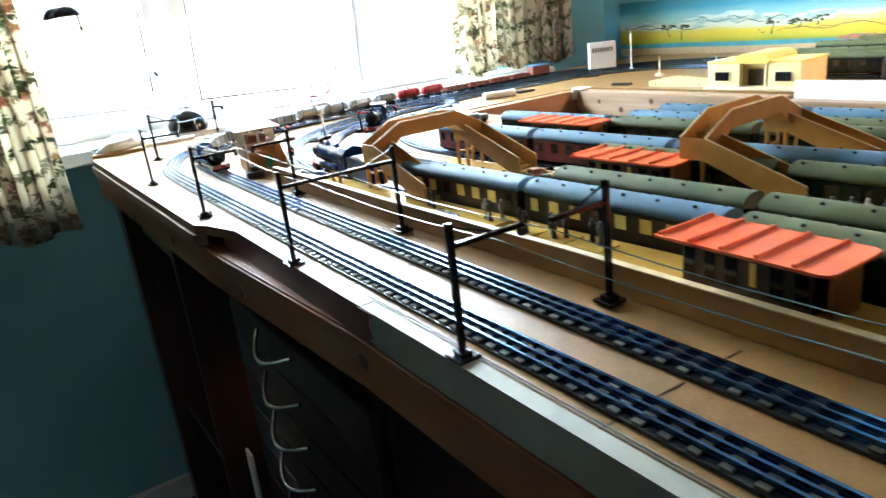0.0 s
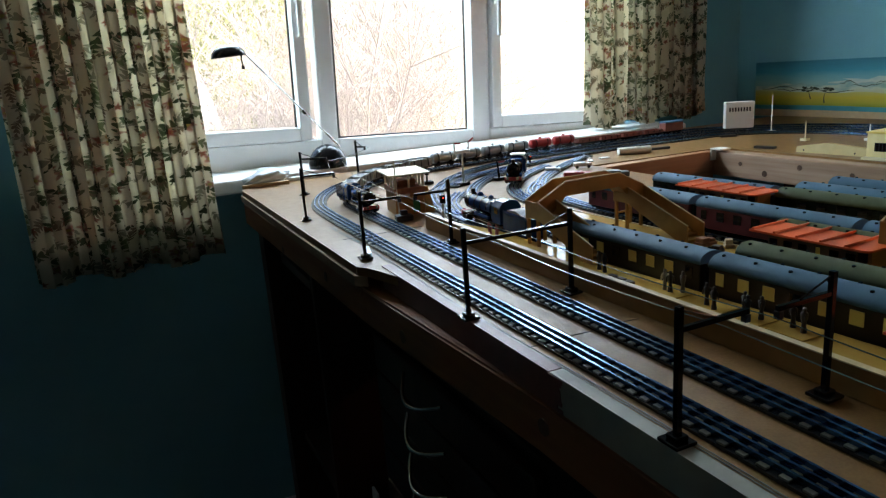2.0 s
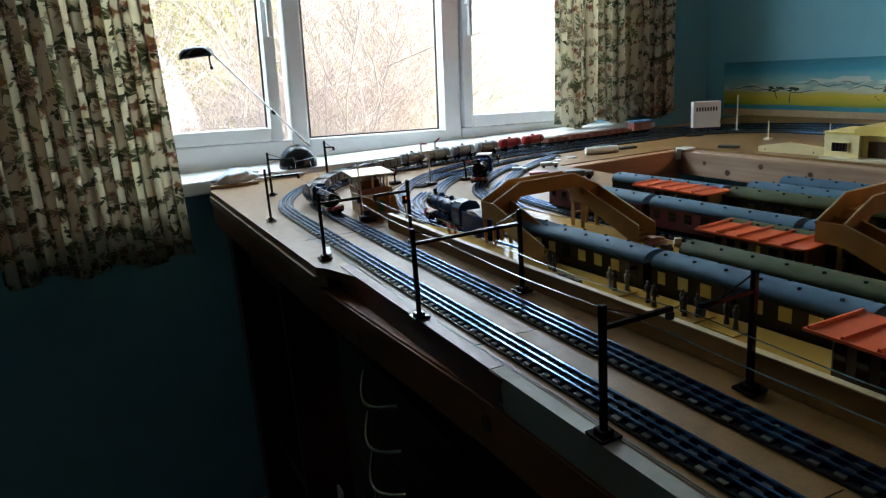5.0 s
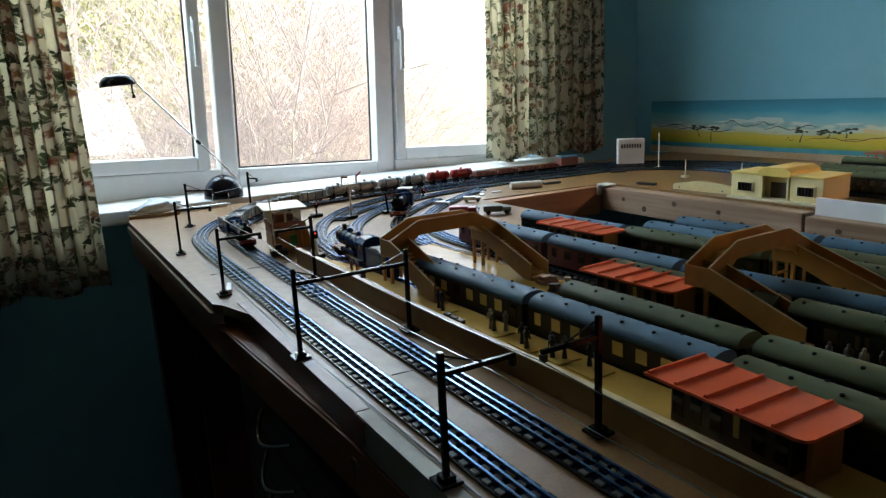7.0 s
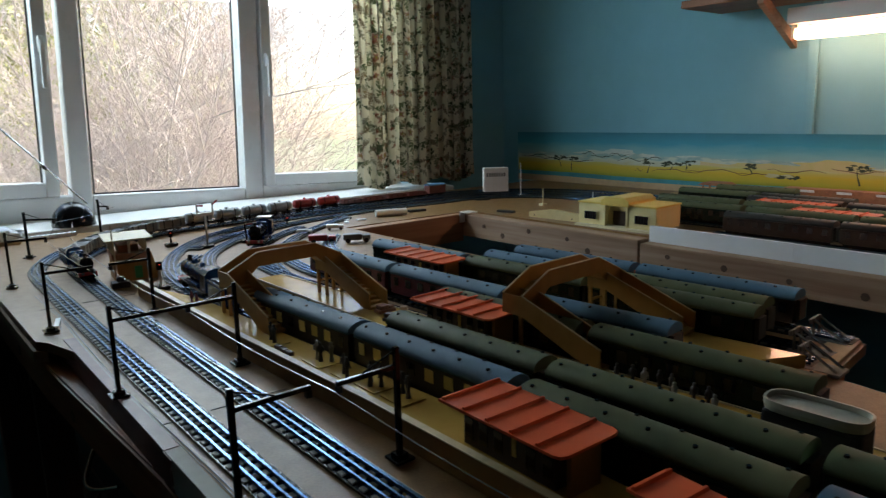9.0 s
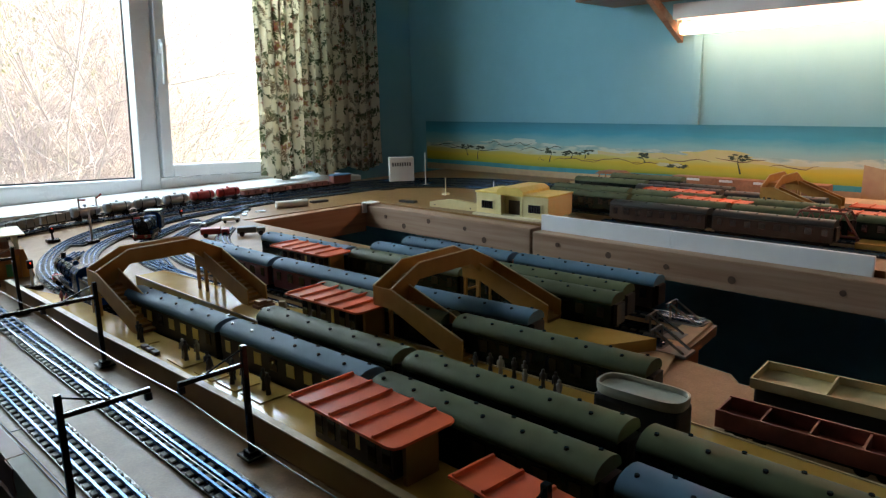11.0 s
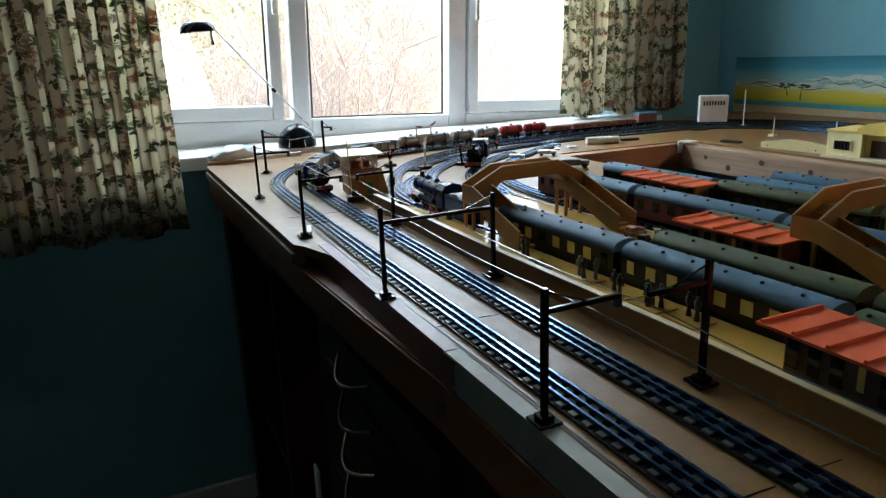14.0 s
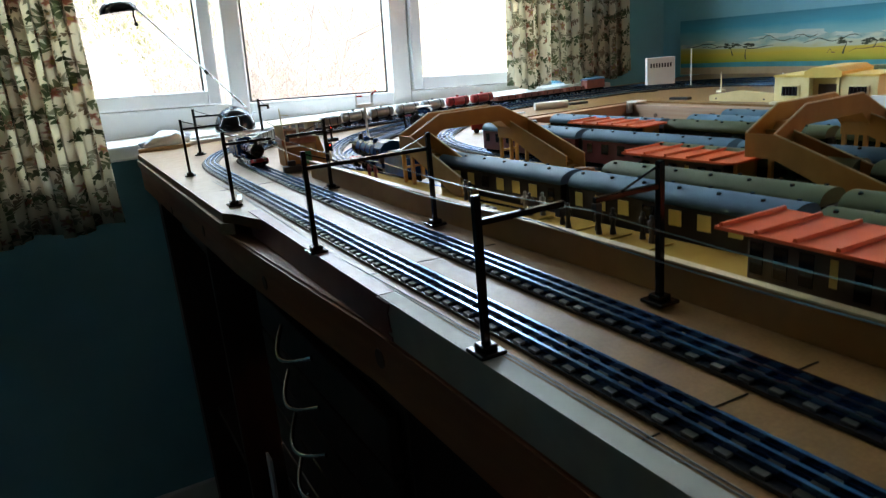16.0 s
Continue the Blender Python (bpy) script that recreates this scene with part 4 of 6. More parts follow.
# ---- catenary masts and wires ----
def mast(x, y, height=0.093, arm=0.055, side=1, rz=0.0, beam=None):
    t = thing("catenary_mast", "black model catenary mast with a braced arm" if not beam else "black model catenary portal spanning both tracks", "mast", "catenary masts", x, y, T, rz)
    bm = B()
    box(bm, -0.0085, 0.0085, -0.009, 0.009, 0.0014, 0.004, None, 0.0008)
    box(bm, -0.005, 0.005, -0.005, 0.005, 0.0041, 0.0075, None, 0.0008)
    part("base", bm, "black", t)
    bm = B()
    box(bm, -0.0021, 0.0021, -0.0021, 0.0021, 0.0076, height, None, 0.0004)
    part("post", bm, "black", t)
    end = beam or arm * side
    a, b = sorted((0.0022 * (1 if end > 0 else -1), end))
    bm = B()
    box(bm, a, b, -0.0016, 0.0016, height - 0.017, height - 0.0135, None, 0.0003)
    part("arm", bm, "black", t)
    bm = B()
    sgn = 1 if end > 0 else -1
    tube(bm, (0.002 * sgn, 0, height - 0.003), (min(abs(end), 0.05) * 0.62 * sgn, 0, height - 0.0135), 0.0007, n=6)
    part("brace", bm, "black", t)
    if not beam:
        bm = B()
        box(bm, end - 0.0018 * sgn - 0.0022, end - 0.0018 * sgn + 0.0022, -0.0022, 0.0022, height - 0.0225, height - 0.0172, None, 0.0004)
        part("insulator", bm, "matt_black", t)
    return t


LEFT = [(0.052, -0.06), (0.050, 0.225), (0.048, 0.514), (0.043, 0.792), (0.034, 1.078), (0.034, 1.395), (0.100, 1.665)]
RIGHT = [(0.174, -0.06), (0.174, 0.225), (0.1745, 0.506), (0.168, 0.795), (0.1625, 1.075)]
for i, (x, y) in enumerate(LEFT):
    if i == 3:
        mast(x, y, beam=0.124)
    else:
        mast(x, y, rz=(0, 0, 0, 0, 0, -8, -35)[i], arm=0.058)
for i, (x, y) in enumerate(RIGHT):
    mast(x, y, arm=0.052, side=-1)
mast(0.262, 1.785, arm=0.03, rz=-60)
for name, pts in (("outer", [(0.092, y) for y in (-0.8, -0.06, 0.225)] + [(0.086, 0.514), (0.080, 0.792), (0.090, 1.078), (0.092, 1.40), (0.148, 1.63), (0.30, 1.80)]), ("inner", [(0.122, y) for y in (-0.8, -0.06, 0.225, 0.506)] + [(0.118, 0.795), (0.112, 1.075), (0.128, 1.40), (0.172, 1.60)])):
    bm = B()
    line = []
    for (xa, ya), (xb, yb) in zip(pts, pts[1:]):
        for k in range(6):
            u = k / 6
            line.append((xa + (xb - xa) * u, ya + (yb - ya) * u, T + 0.0715 - 0.004 * math.sin(math.pi * u)))
    line.append((*pts[-1], T + 0.0715))
    sweep(bm, line, 0.00042, 5)
    tagged(part("catenary_wire", bm, "steel"), "thin steel contact wire strung between the masts", "wire", "catenary wires")
bm = B()
for k, off in enumerate((0.0, 0.0026)):
    pts = [(0.0555 + off, -0.8), (0.0555 + off, 0.40), (0.054 + off, 0.62), (0.050 + off, 0.80), (0.052 + off * 1.5, 1.0), (0.056 + off, 1.12), (0.052 + off * 2, 1.32)]
    wire = smooth_path(pts, 0.03)
    sweep(bm, [(p.x, p.y, T + 0.0008) for p in wire], 0.0005, 5)
tagged(part("wiring", bm, "wagon_grey"), "loose grey wires laid along the board edge", "wires")


# ---- station furniture ----
def footbridge(x, y, span, rz, run=0.105):
    t = thing("footbridge", "ochre card footbridge with stairs at both ends", "footbridge", "footbridges", x, y, T, rz)
    w = 0.027
    for yy in (0.0, w):
        bm = B()
        prism(bm, [(-0.014, 0.050), (-0.014, 0.073), (span * 0.20, 0.094), (span * 0.80, 0.094), (span + 0.014, 0.073), (span + 0.014, 0.050), (span * 0.96, 0.056), (span * 0.80, 0.076), (span * 0.20, 0.076), (span * 0.04, 0.056)], "y", yy - 0.0009, yy + 0.0009)
        part("parapet", bm, "bridge", t)
        bm = B()
        pts = [(-0.014, 0.0733), (span * 0.20, 0.0943), (span * 0.80, 0.0943), (span + 0.014, 0.0733)]
        for (a, b), (c, d) in zip(pts, pts[1:]):
            tube(bm, (a, yy, b), (c, yy, d), 0.0011, n=6)
        part("handrail", bm, "bridge_edge", t)
    bm = B()
    prism(bm, [(0.0, 0.054), (span * 0.2, 0.0765), (span * 0.8, 0.0765), (span, 0.054), (span, 0.056), (span * 0.8, 0.0785), (span * 0.2, 0.0785), (0.0, 0.056)], "y", 0.001, w - 0.001)
    part("deck", bm, "bridge", t)
    for ex in (0.0, span):
        for dx in (-0.0135, 0.0135):
            bm = B()
            prism(bm, [(w + 0.0, 0.052), (w + 0.0, 0.073), (-0.001, 0.073), (-run, 0.038), (-run, 0.0175), (-run + 0.016, 0.0175), (0.0, 0.052)], "x", ex + dx - 0.0009, ex + dx + 0.0009)
            part("stair_side", bm, "bridge", t)
            bm = B()
            tube(bm, (ex + dx, 0.0, 0.0733), (ex + dx, -run, 0.0383), 0.0010, n=6)
            part("handrail", bm, "bridge_edge", t)
        for k in range(11):
            u = (k + 0.5) / 11
            z = 0.056 * (1 - u) + 0.0178 * u
            boxpart("step", "bridge", t, ex - 0.0125, ex + 0.0125, -run * u - 0.0052, -run * u + 0.0052, z - 0.0022, z + 0.0012)
        for px, py in ((ex - 0.012, w - 0.003), (ex + 0.012, w - 0.003), (ex - 0.012, 0.003), (ex + 0.012, 0.003)):
            boxpart("pillar", "bridge", t, px - 0.0018, px + 0.0018, py - 0.0018, py + 0.0018, 0.0172, 0.0535)
        boxpart("pillar_tie", "bridge", t, ex - 0.0101, ex + 0.0101, w - 0.0042, w - 0.0024, 0.034, 0.0365)
    return t


footbridge(0.226, 0.925, 0.142, 1.5)
footbridge(0.409, 0.590, 0.150, 2.5, 0.100)


def canopy(x, y, rz, width=0.056, length=0.130, z=T + 0.017, ribs=5, hut=True):
    t = thing("platform_canopy", "orange-red ribbed plastic canopy over a brown platform hut", "canopy", "platform canopies", x, y, z, rz)
    h = 0.033
    bm = B()
    hw, hl = width / 2, length / 2
    c = 0.007
    prism(bm, [(-hw + c, -hl), (hw - c, -hl), (hw - 0.002, -hl + 0.002), (hw, -hl + c), (hw, hl), (-hw, hl), (-hw, -hl + c), (-hw + 0.002, -hl + 0.002)], "z", h, h + 0.0021)
    roof = part("roof", bm, "canopy", t)
    for k in range(ribs):
        yc = -hl + (length - 0.004) * (k + 0.9) / (ribs - 0.1)
        bm = B()
        prism(bm, [(yc - 0.0016, h + 0.0022), (yc + 0.0016, h + 0.0022), (yc + 0.0009, h + 0.0044), (yc - 0.0009, h + 0.0044)], "x", -hw + 0.001, hw - 0.001)
        part("rib", bm, "canopy", roof)
    if hut:
        bm = B()
        box(bm, -hw * 0.55, hw * 0.55, -hl * 0.72, hl * 0.78, 0.0002, h - 0.0008, None, 0.0006)
        b = part("hut", bm, "hut", t, "brown hut with dark windows and a narrow yellow door")
        for sx in (-1, 1):
            for k in range(6):
                yc = -hl * 0.62 + k * hl * 0.26
                boxpart("door" if k == 2 else "window", "yellow_window" if k == 2 else "dark_window", b, sx * hw * 0.55 - 0.0006, sx * hw * 0.55 + 0.0006, yc - (0.0022 if k == 2 else 0.0045), yc + (0.0022 if k == 2 else 0.0045), 0.010 if k == 2 else 0.006, 0.026)
    boxpart("end_wall", "platform_face", t, -hw * 0.5, hw * 0.5, -hl * 0.92, -hl * 0.86, 0.0002, h - 0.001)


canopy(0.2255, 0.421, -1, 0.060, 0.124)
canopy(0.2105, 0.250, -4, 0.036, 0.124)
canopy(0.386, 0.669, 3, 0.058, 0.128)
canopy(0.521, 0.920, 3, 0.052, 0.136)


def signal_box():
    t = thing("signal_box", "tan model signal box with a flat pale roof beside the curve", "signal box", x=0.202, y=1.342, z=T, rz=-8)
    t.scale = (1.30, 1.30, 1.14)
    bm = B()
    box(bm, -0.020, 0.020, -0.028, 0.028, 0.0004, 0.034, None, 0.0006)
    part("base", bm, "platform_face", t)
    boxpart("brick_band", "brick_red", t, -0.0212, 0.0212, -0.0292, 0.0292, 0.0341, 0.042)
    for px in (-0.0195, 0.0, 0.0195):
        for py in (-0.027, -0.009, 0.009, 0.027):
            if abs(px) > 0.01 or abs(py) > 0.02:
                boxpart("post", "signal_cream", t, px - 0.0013, px + 0.0013, py - 0.0013, py + 0.0013, 0.0421, 0.0619)
    for sx in (-1, 1):
        boxpart("pane", "glass", t, sx * 0.0195 - 0.0003, sx * 0.0195 + 0.0003, -0.0255, 0.0255, 0.0422, 0.0618)
    boxpart("frame_panel", "brick_red", t, -0.012, 0.012, -0.016, 0.016, 0.0421, 0.052)
    bm = B()
    box(bm, -0.0285, 0.0285, -0.037, 0.037, 0.062, 0.0642, None, 0.0006)
    part("roof", bm, "signal_cream", t, "pale pinkish flat roof")
    bm = B()
    prism(bm, [(0.0205, 0.0004), (0.034, 0.0004), (0.0255, 0.041), (0.0205, 0.041)], "y", -0.028, 0.000)
    part("stair", bm, "bridge", t)
    boxpart("door", "green_door", t, 0.004, 0.013, -0.0292, -0.0281, 0.004, 0.022)
    boxpart("name_board", "signal_cream", t, -0.018, 0.000, -0.0300, -0.0281, 0.030, 0.033)


signal_box()


def signal(x, y, arms, black=False, height=0.064, rz=0.0, lean=0.0):
    t = thing("railway_signal", "white model semaphore signal on a black base" if not black else "black model signal leaning on its base", "signal", "signals", x, y, T, rz)
    bm = B()
    box(bm, -0.012, 0.012, -0.009, 0.009, 0.0004, 0.007, None, 0.001)
    part("base", bm, "black", t)
    mt = "black" if black else "white_plastic"
    bm = B()
    tube(bm, (0, 0, 0.0071), (lean, 0, height - (0.0181 if arms == 2 else 0.0)), 0.0026, 0.0019, 8)
    part("post", bm, mt, t)
    if arms == 2:
        bm = B()
        box(bm, -0.019, 0.019, -0.0018, 0.0018, height - 0.018, height - 0.0135)
        box(bm, -0.019, 0.019, -0.0040, 0.0040, height - 0.0134, height - 0.0122)
        for sx in (-0.0165, 0.0165):
            box(bm, sx - 0.0014, sx + 0.0014, -0.0014, 0.0014, height - 0.0121, height + 0.008)
        part("bracket", bm, mt, t)
        for sx in (-0.0165, 0.0165):
            bm = B()
            box(bm, 0.0, 0.013, -0.0006, 0.0006, -0.0016, 0.0016, Matrix.Translation((sx, -0.0018, height + 0.004)) @ Matrix.Rotation(-0.6 if sx > 0 else 0.1, 4, "Y"))
            part("arm", bm, "red", t, "small signal arm")
    elif arms == 1:
        bm = B()
        box(bm, -0.0012, 0.013, -0.003, -0.0018, height - 0.008, height - 0.0045)
        part("arm", bm, "red", t, "small signal arm")
    else:
        bm = B()
        box(bm, -0.004 + lean, 0.004 + lean, -0.003, 0.003, height, height + 0.013, None, 0.0006)
        hd = part("lamp_head", bm, "black", t)
        bm = B()
        lathe(bm, [(0.0012, 0), (0.0010, 0.0008)], 10, Matrix.Translation((lean, -0.003, height + 0.009)) @ Matrix.Rotation(math.pi / 2, 4, "X"))
        part("lens", bm, "red_lamp", hd, "lit red lens")


signal(0.402, 1.508, 2, False, 0.086)
signal(0.487, 1.505, 1, True, 0.046, 0, -0.004)
signal(0.212, 1.205, 0, False, 0.033)
signal(0.352, 1.585, 0, True, 0.020)
signal(0.650, 1.640, 0, True, 0.012)
bm = B()
box(bm, -0.014, 0.014, -0.011, 0.011, 0.0004, 0.010, None, 0.0015)
box(bm, -0.006, 0.006, -0.005, 0.005, 0.0101, 0.018, None, 0.001)
sw = part("point_motor", bm, "matt_black")
sw.matrix_basis = pose(0.170, 1.272, T, 0, 0, -10)
tagged(sw, "black point motor box beside the signal box", "point motor")
bm = B()
tube(bm, (0.173, 1.30, T + 0.0003), (0.170, 1.30, T + 0.098), 0.0014, 0.001, 8)
tube(bm, (0.170, 1.30, T + 0.088), (0.183, 1.297, T + 0.086), 0.0008, n=6)
tagged(part("telegraph_pole", bm, "signal_cream"), "thin pale pole beside the signal box", "pole")


# ---- locomotives and wagons ----
def wheels(parent, ys, r, mat="steel"):
    for wy in ys:
        bm = B()
        for sx in (-0.0085, 0.0085):
            tube(bm, (sx - 0.0012, wy, 0.0072 + r), (sx + 0.0012, wy, 0.0072 + r), r, n=16)
        tube(bm, (-0.0085, wy, 0.0072 + r), (0.0085, wy, 0.0072 + r), 0.001, n=6)
        part("wheelset", bm, mat, parent)


def locomotive(livery, label, tender=True, big=True):
    """A model steam engine along +y, its chimney at the front."""
    t = thing("model_locomotive", label, "locomotive", "model locomotives", 0, 0, T)
    f = 0.060 if big else 0.036
    boxpart("running_plate", "black", t, -0.0145, 0.0145, -0.055, f, 0.0175, 0.0195, bevel=0.0005)
    boxpart("frame", "black", t, -0.0065, 0.0065, -0.050, f - 0.004, 0.0105, 0.0174)
    bm = B()
    tube(bm, (0, -0.020, 0.0325), (0, f - 0.016, 0.0325), 0.0112 if big else 0.0105, 0.0108, 20)
    bl = part("boiler", bm, livery, t, smooth=True)
    bm = B()
    tube(bm, (0, f - 0.0159, 0.0325), (0, f - 0.003, 0.0325), 0.0114, 0.0112, 20)
    part("smokebox", bm, "black", t, smooth=True)
    bm = B()
    lathe(bm, [(0.009, 0), (0.0085, 0.0015), (0.003, 0.003)], 16, Matrix.Translation((0, f - 0.003, 0.0325)) @ Matrix.Rotation(-math.pi / 2, 4, "X"))
    part("smokebox_door", bm, "black", t, smooth=True)
    boxpart("firebox", livery, t, -0.0105, 0.0105, -0.034, -0.0201, 0.0196, 0.0440, bevel=0.003)
    for k in range(3):
        bm = B()
        tube(bm, (0, -0.010 + k * 0.018, 0.0325), (0, -0.0092 + k * 0.018, 0.0325), 0.0117, n=20)
        part("boiler_band", bm, "black", bl)
    bm = B()
    lathe(bm, [(0.0042, 0.0425), (0.0032, 0.0445), (0.0030, 0.0485), (0.0036, 0.0495)], 14, Matrix.Translation((0, f - 0.010, 0)))
    part("chimney", bm, "black", t, smooth=True)
    for yy, r in ((f - 0.032, 0.0042), (-0.004, 0.0036)):
        bm = B()
        lathe(bm, [(r * 1.15, 0.0420), (r, 0.0440), (r * 0.8, 0.0462), (r * 0.3, 0.0474)], 14, Matrix.Translation((0, yy, 0)))
        part("dome", bm, livery, t, smooth=True)
    bm = B()
    prism(bm, [(-0.0145, 0.0196), (0.0145, 0.0196), (0.0145, 0.0405), (0.0100, 0.0465), (0, 0.0490), (-0.0100, 0.0465), (-0.0145, 0.0405)], "y", -0.056, -0.0345)
    cab = part("cab", bm, livery, t)
    for sx in (-1, 1):
        boxpart("cab_window", "dark_window", cab, sx * 0.0145 - 0.0004, sx * 0.0145 + 0.0004, -0.050, -0.041, 0.0320, 0.0390)
        boxpart("splasher", livery, t, sx * 0.0118 - 0.0022, sx * 0.0118 + 0.0022, -0.018, 0.022, 0.0196, 0.0240, bevel=0.0012)
        bm = B()
        tube(bm, (sx * 0.0115, f - 0.016, 0.0125), (sx * 0.0115, f - 0.002, 0.0125), 0.0036, n=12)
        part("cylinder", bm, "black", t)
        bm = B()
        box(bm, sx * 0.0112 - 0.0005, sx * 0.0112 + 0.0005, -0.022, f - 0.016, 0.0138, 0.0152)
        part("connecting_rod", bm, "steel", t, "bright steel rod")
        bm = B()
        tube(bm, (sx * 0.0085, f + 0.0005, 0.0185), (sx * 0.0085, f + 0.006, 0.0185), 0.0012, n=8)
        tube(bm, (sx * 0.0085, f + 0.006, 0.0185), (sx * 0.0085, f + 0.0068, 0.0185), 0.0026, n=12)
        part("buffer", bm, "steel", t)
    boxpart("buffer_beam", "red", t, -0.0145, 0.0145, f, f + 0.0015, 0.0140, 0.0198)
    wheels(t, (-0.018, 0.002, 0.022) if big else (-0.020, 0.0, 0.018), 0.0088, "black")
    wheels(t, (f - 0.014, f - 0.004) if big else (-0.045,), 0.0048, "black")
    if tender:
        bm = B()
        box(bm, -0.0140, 0.0140, -0.118, -0.062, 0.0150, 0.0355, None, 0.001)
        tn = part("tender", bm, livery, t)
        bm = B()
        prism(bm, [(-0.112, 0.0356), (-0.068, 0.0356), (-0.070, 0.0400), (-0.090, 0.0418), (-0.108, 0.0385)], "x", -0.0112, 0.0112)
        part("coal_load", bm, "coal", tn)
        for sx in (-1, 1):
            boxpart("coping", livery, tn, sx * 0.0134 - 0.0006, sx * 0.0134 + 0.0006, -0.117, -0.063, 0.0356, 0.0392)
        boxpart("underframe", "black", tn, -0.010, 0.010, -0.116, -0.064, 0.0105, 0.0149)
        wheels(tn, (-0.108, -0.090, -0.072), 0.0055, "black")
    return t


def tank_wagon(mat, label):
    t = thing("tank_wagon", label, "wagon", "model goods wagons", 0, 0, T)
    boxpart("underframe", "black", t, -0.0125, 0.0125, -0.034, 0.034, 0.0150, 0.0180, bevel=0.0004)
    bm = B()
    lathe(bm, [(0.004, -0.0325), (0.0100, -0.0315), (0.0118, -0.029), (0.0118, 0.029), (0.0100, 0.0315), (0.004, 0.0325)], 20, Matrix.Translation((0, 0, 0.0300)) @ Matrix.Rotation(math.pi / 2, 4, "X"))
    part("barrel", bm, mat, t, smooth=True)
    bm = B()
    lathe(bm, [(0.004, 0.0405), (0.004, 0.0440), (0.003, 0.0455)], 14)
    part("filler_dome", bm, mat, t, smooth=True)
    for yy in (-0.018, 0.018):
        bm = B()
        tube(bm, (0, yy - 0.001, 0.0300), (0, yy + 0.001, 0.0300), 0.0121, n=20)
        part("strap", bm, "black", t)
        boxpart("saddle", "black", t, -0.009, 0.009, yy - 0.003, yy + 0.003, 0.0181, 0.0215)
    wheels(t, (-0.019, 0.019), 0.0055, "black")
    return t


def open_wagon(mat, label, load=None, high=0.012):
    t = thing("open_wagon", label, "wagon", "model goods wagons", 0, 0, T)
    boxpart("floor", mat, t, -0.0145, 0.0145, -0.034, 0.034, 0.0160, 0.0185)
    for n, c in (("side", (-0.0150, -0.0138, -0.034, 0.034)), ("side", (0.0138, 0.0150, -0.034, 0.034)), ("end", (-0.0137, 0.0137, -0.034, -0.0328)), ("end", (-0.0137, 0.0137, 0.0328, 0.034))):
        boxpart(n, mat, t, *c, 0.0186, 0.0186 + high)
    for sx in (-1, 1):
        for yy in (-0.022, 0.0, 0.022):
            boxpart("stanchion", "black", t, sx * 0.0154 - 0.0004, sx * 0.0154 + 0.0004, yy - 0.0008, yy + 0.0008, 0.017, 0.0186 + high)
    if load:
        bm = B()
        prism(bm, [(-0.032, 0.0187), (0.032, 0.0187), (0.032, 0.0187 + high * 0.7), (0.016, 0.0187 + high), (0.004, 0.0187 + high * 0.75), (-0.012, 0.0187 + high * 1.02), (-0.032, 0.0187 + high * 0.7)], "x", -0.0130, 0.0130)
        part("load", bm, load, t)
    boxpart("underframe", "black", t, -0.010, 0.010, -0.032, 0.032, 0.0115, 0.0159)
    wheels(t, (-0.019, 0.019), 0.0055, "black")
    return t


def van(mat, label):
    t = thing("goods_van", label, "wagon", "model goods wagons", 0, 0, T)
    boxpart("body", mat, t, -0.0140, 0.0140, -0.032, 0.032, 0.0165, 0.0400, bevel=0.0008)
    bm = B()
    prism(bm, roof_profile(0.0295, 0.0401, 0.0055), "y", -0.033, 0.033)
    part("roof", bm, "roof_grey", t, smooth=True)
    for sx in (-1, 1):
        boxpart("door", mat, t, sx * 0.0142 - 0.0006, sx * 0.0142 + 0.0006, -0.010, 0.010, 0.0180, 0.0385)
    boxpart("underframe", "black", t, -0.010, 0.010, -0.031, 0.031, 0.0115, 0.0164)
    wheels(t, (-0.018, 0.018), 0.0055, "black")
    return t


def on_path(path, dist):
    """Place and heading at a distance along a track, measured from its start."""
    run = 0.0
    for p, q in zip(path, path[1:]):
        s = (q - p).length
        if run + s >= dist:
            c = p.lerp(q, (dist - run) / s)
            d = q - p
            return c, d
        run += s
    return path[-1], path[-1] - path[-2]


def path_distance(path, x, y):
    best, run, at = 9.0, 0.0, 0.0
    for p, q in zip(path, path[1:]):
        d = (p - Vector((x, y))).length
        if d < best:
            best, at = d, run
        run += (q - p).length
    return at


def stand(ob, path, dist, back=False):
    c, d = on_path(path, dist)
    a = -math.degrees(math.atan2(d.x, d.y)) + (180 if back else 0)
    ob.matrix_basis = pose(c.x, c.y, T, 0, 0, a)
    return ob


# the goods train standing round the curve, its engine leading towards the front straight
start = path_distance(INNER, 0.139, 1.33)
stand(locomotive("blue", "dark blue model steam engine and tender heading the goods train"), INNER, start + 0.066, True)
pos = start + 0.235
hop = open_wagon("wagon_grey", "grey model mineral wagon loaded with coal", "coal", 0.016)
stand(hop, INNER, pos)
for k in range(4):
    pos += 0.077
    c, d = on_path(INNER, pos)
    copy_thing(hop, pose(c.x, c.y, T, 0, 0, -math.degrees(math.atan2(d.x, d.y))))
silver = tank_wagon("silver", "silver-grey model tank wagon with black straps")
redtank = tank_wagon("red", "glossy red model tank wagon with black straps")
for base, count in ((silver, 4), (redtank, 2)):
    for k in range(count):
        pos += 0.077
        c, d = on_path(INNER, pos)
        m = pose(c.x, c.y, T, 0, 0, -math.degrees(math.atan2(d.x, d.y)))
        if k == 0:
            base.matrix_basis = m
        else:
            copy_thing(base, m)
flat = open_wagon("red_oxide", "low brown model open wagon", None, 0.007)
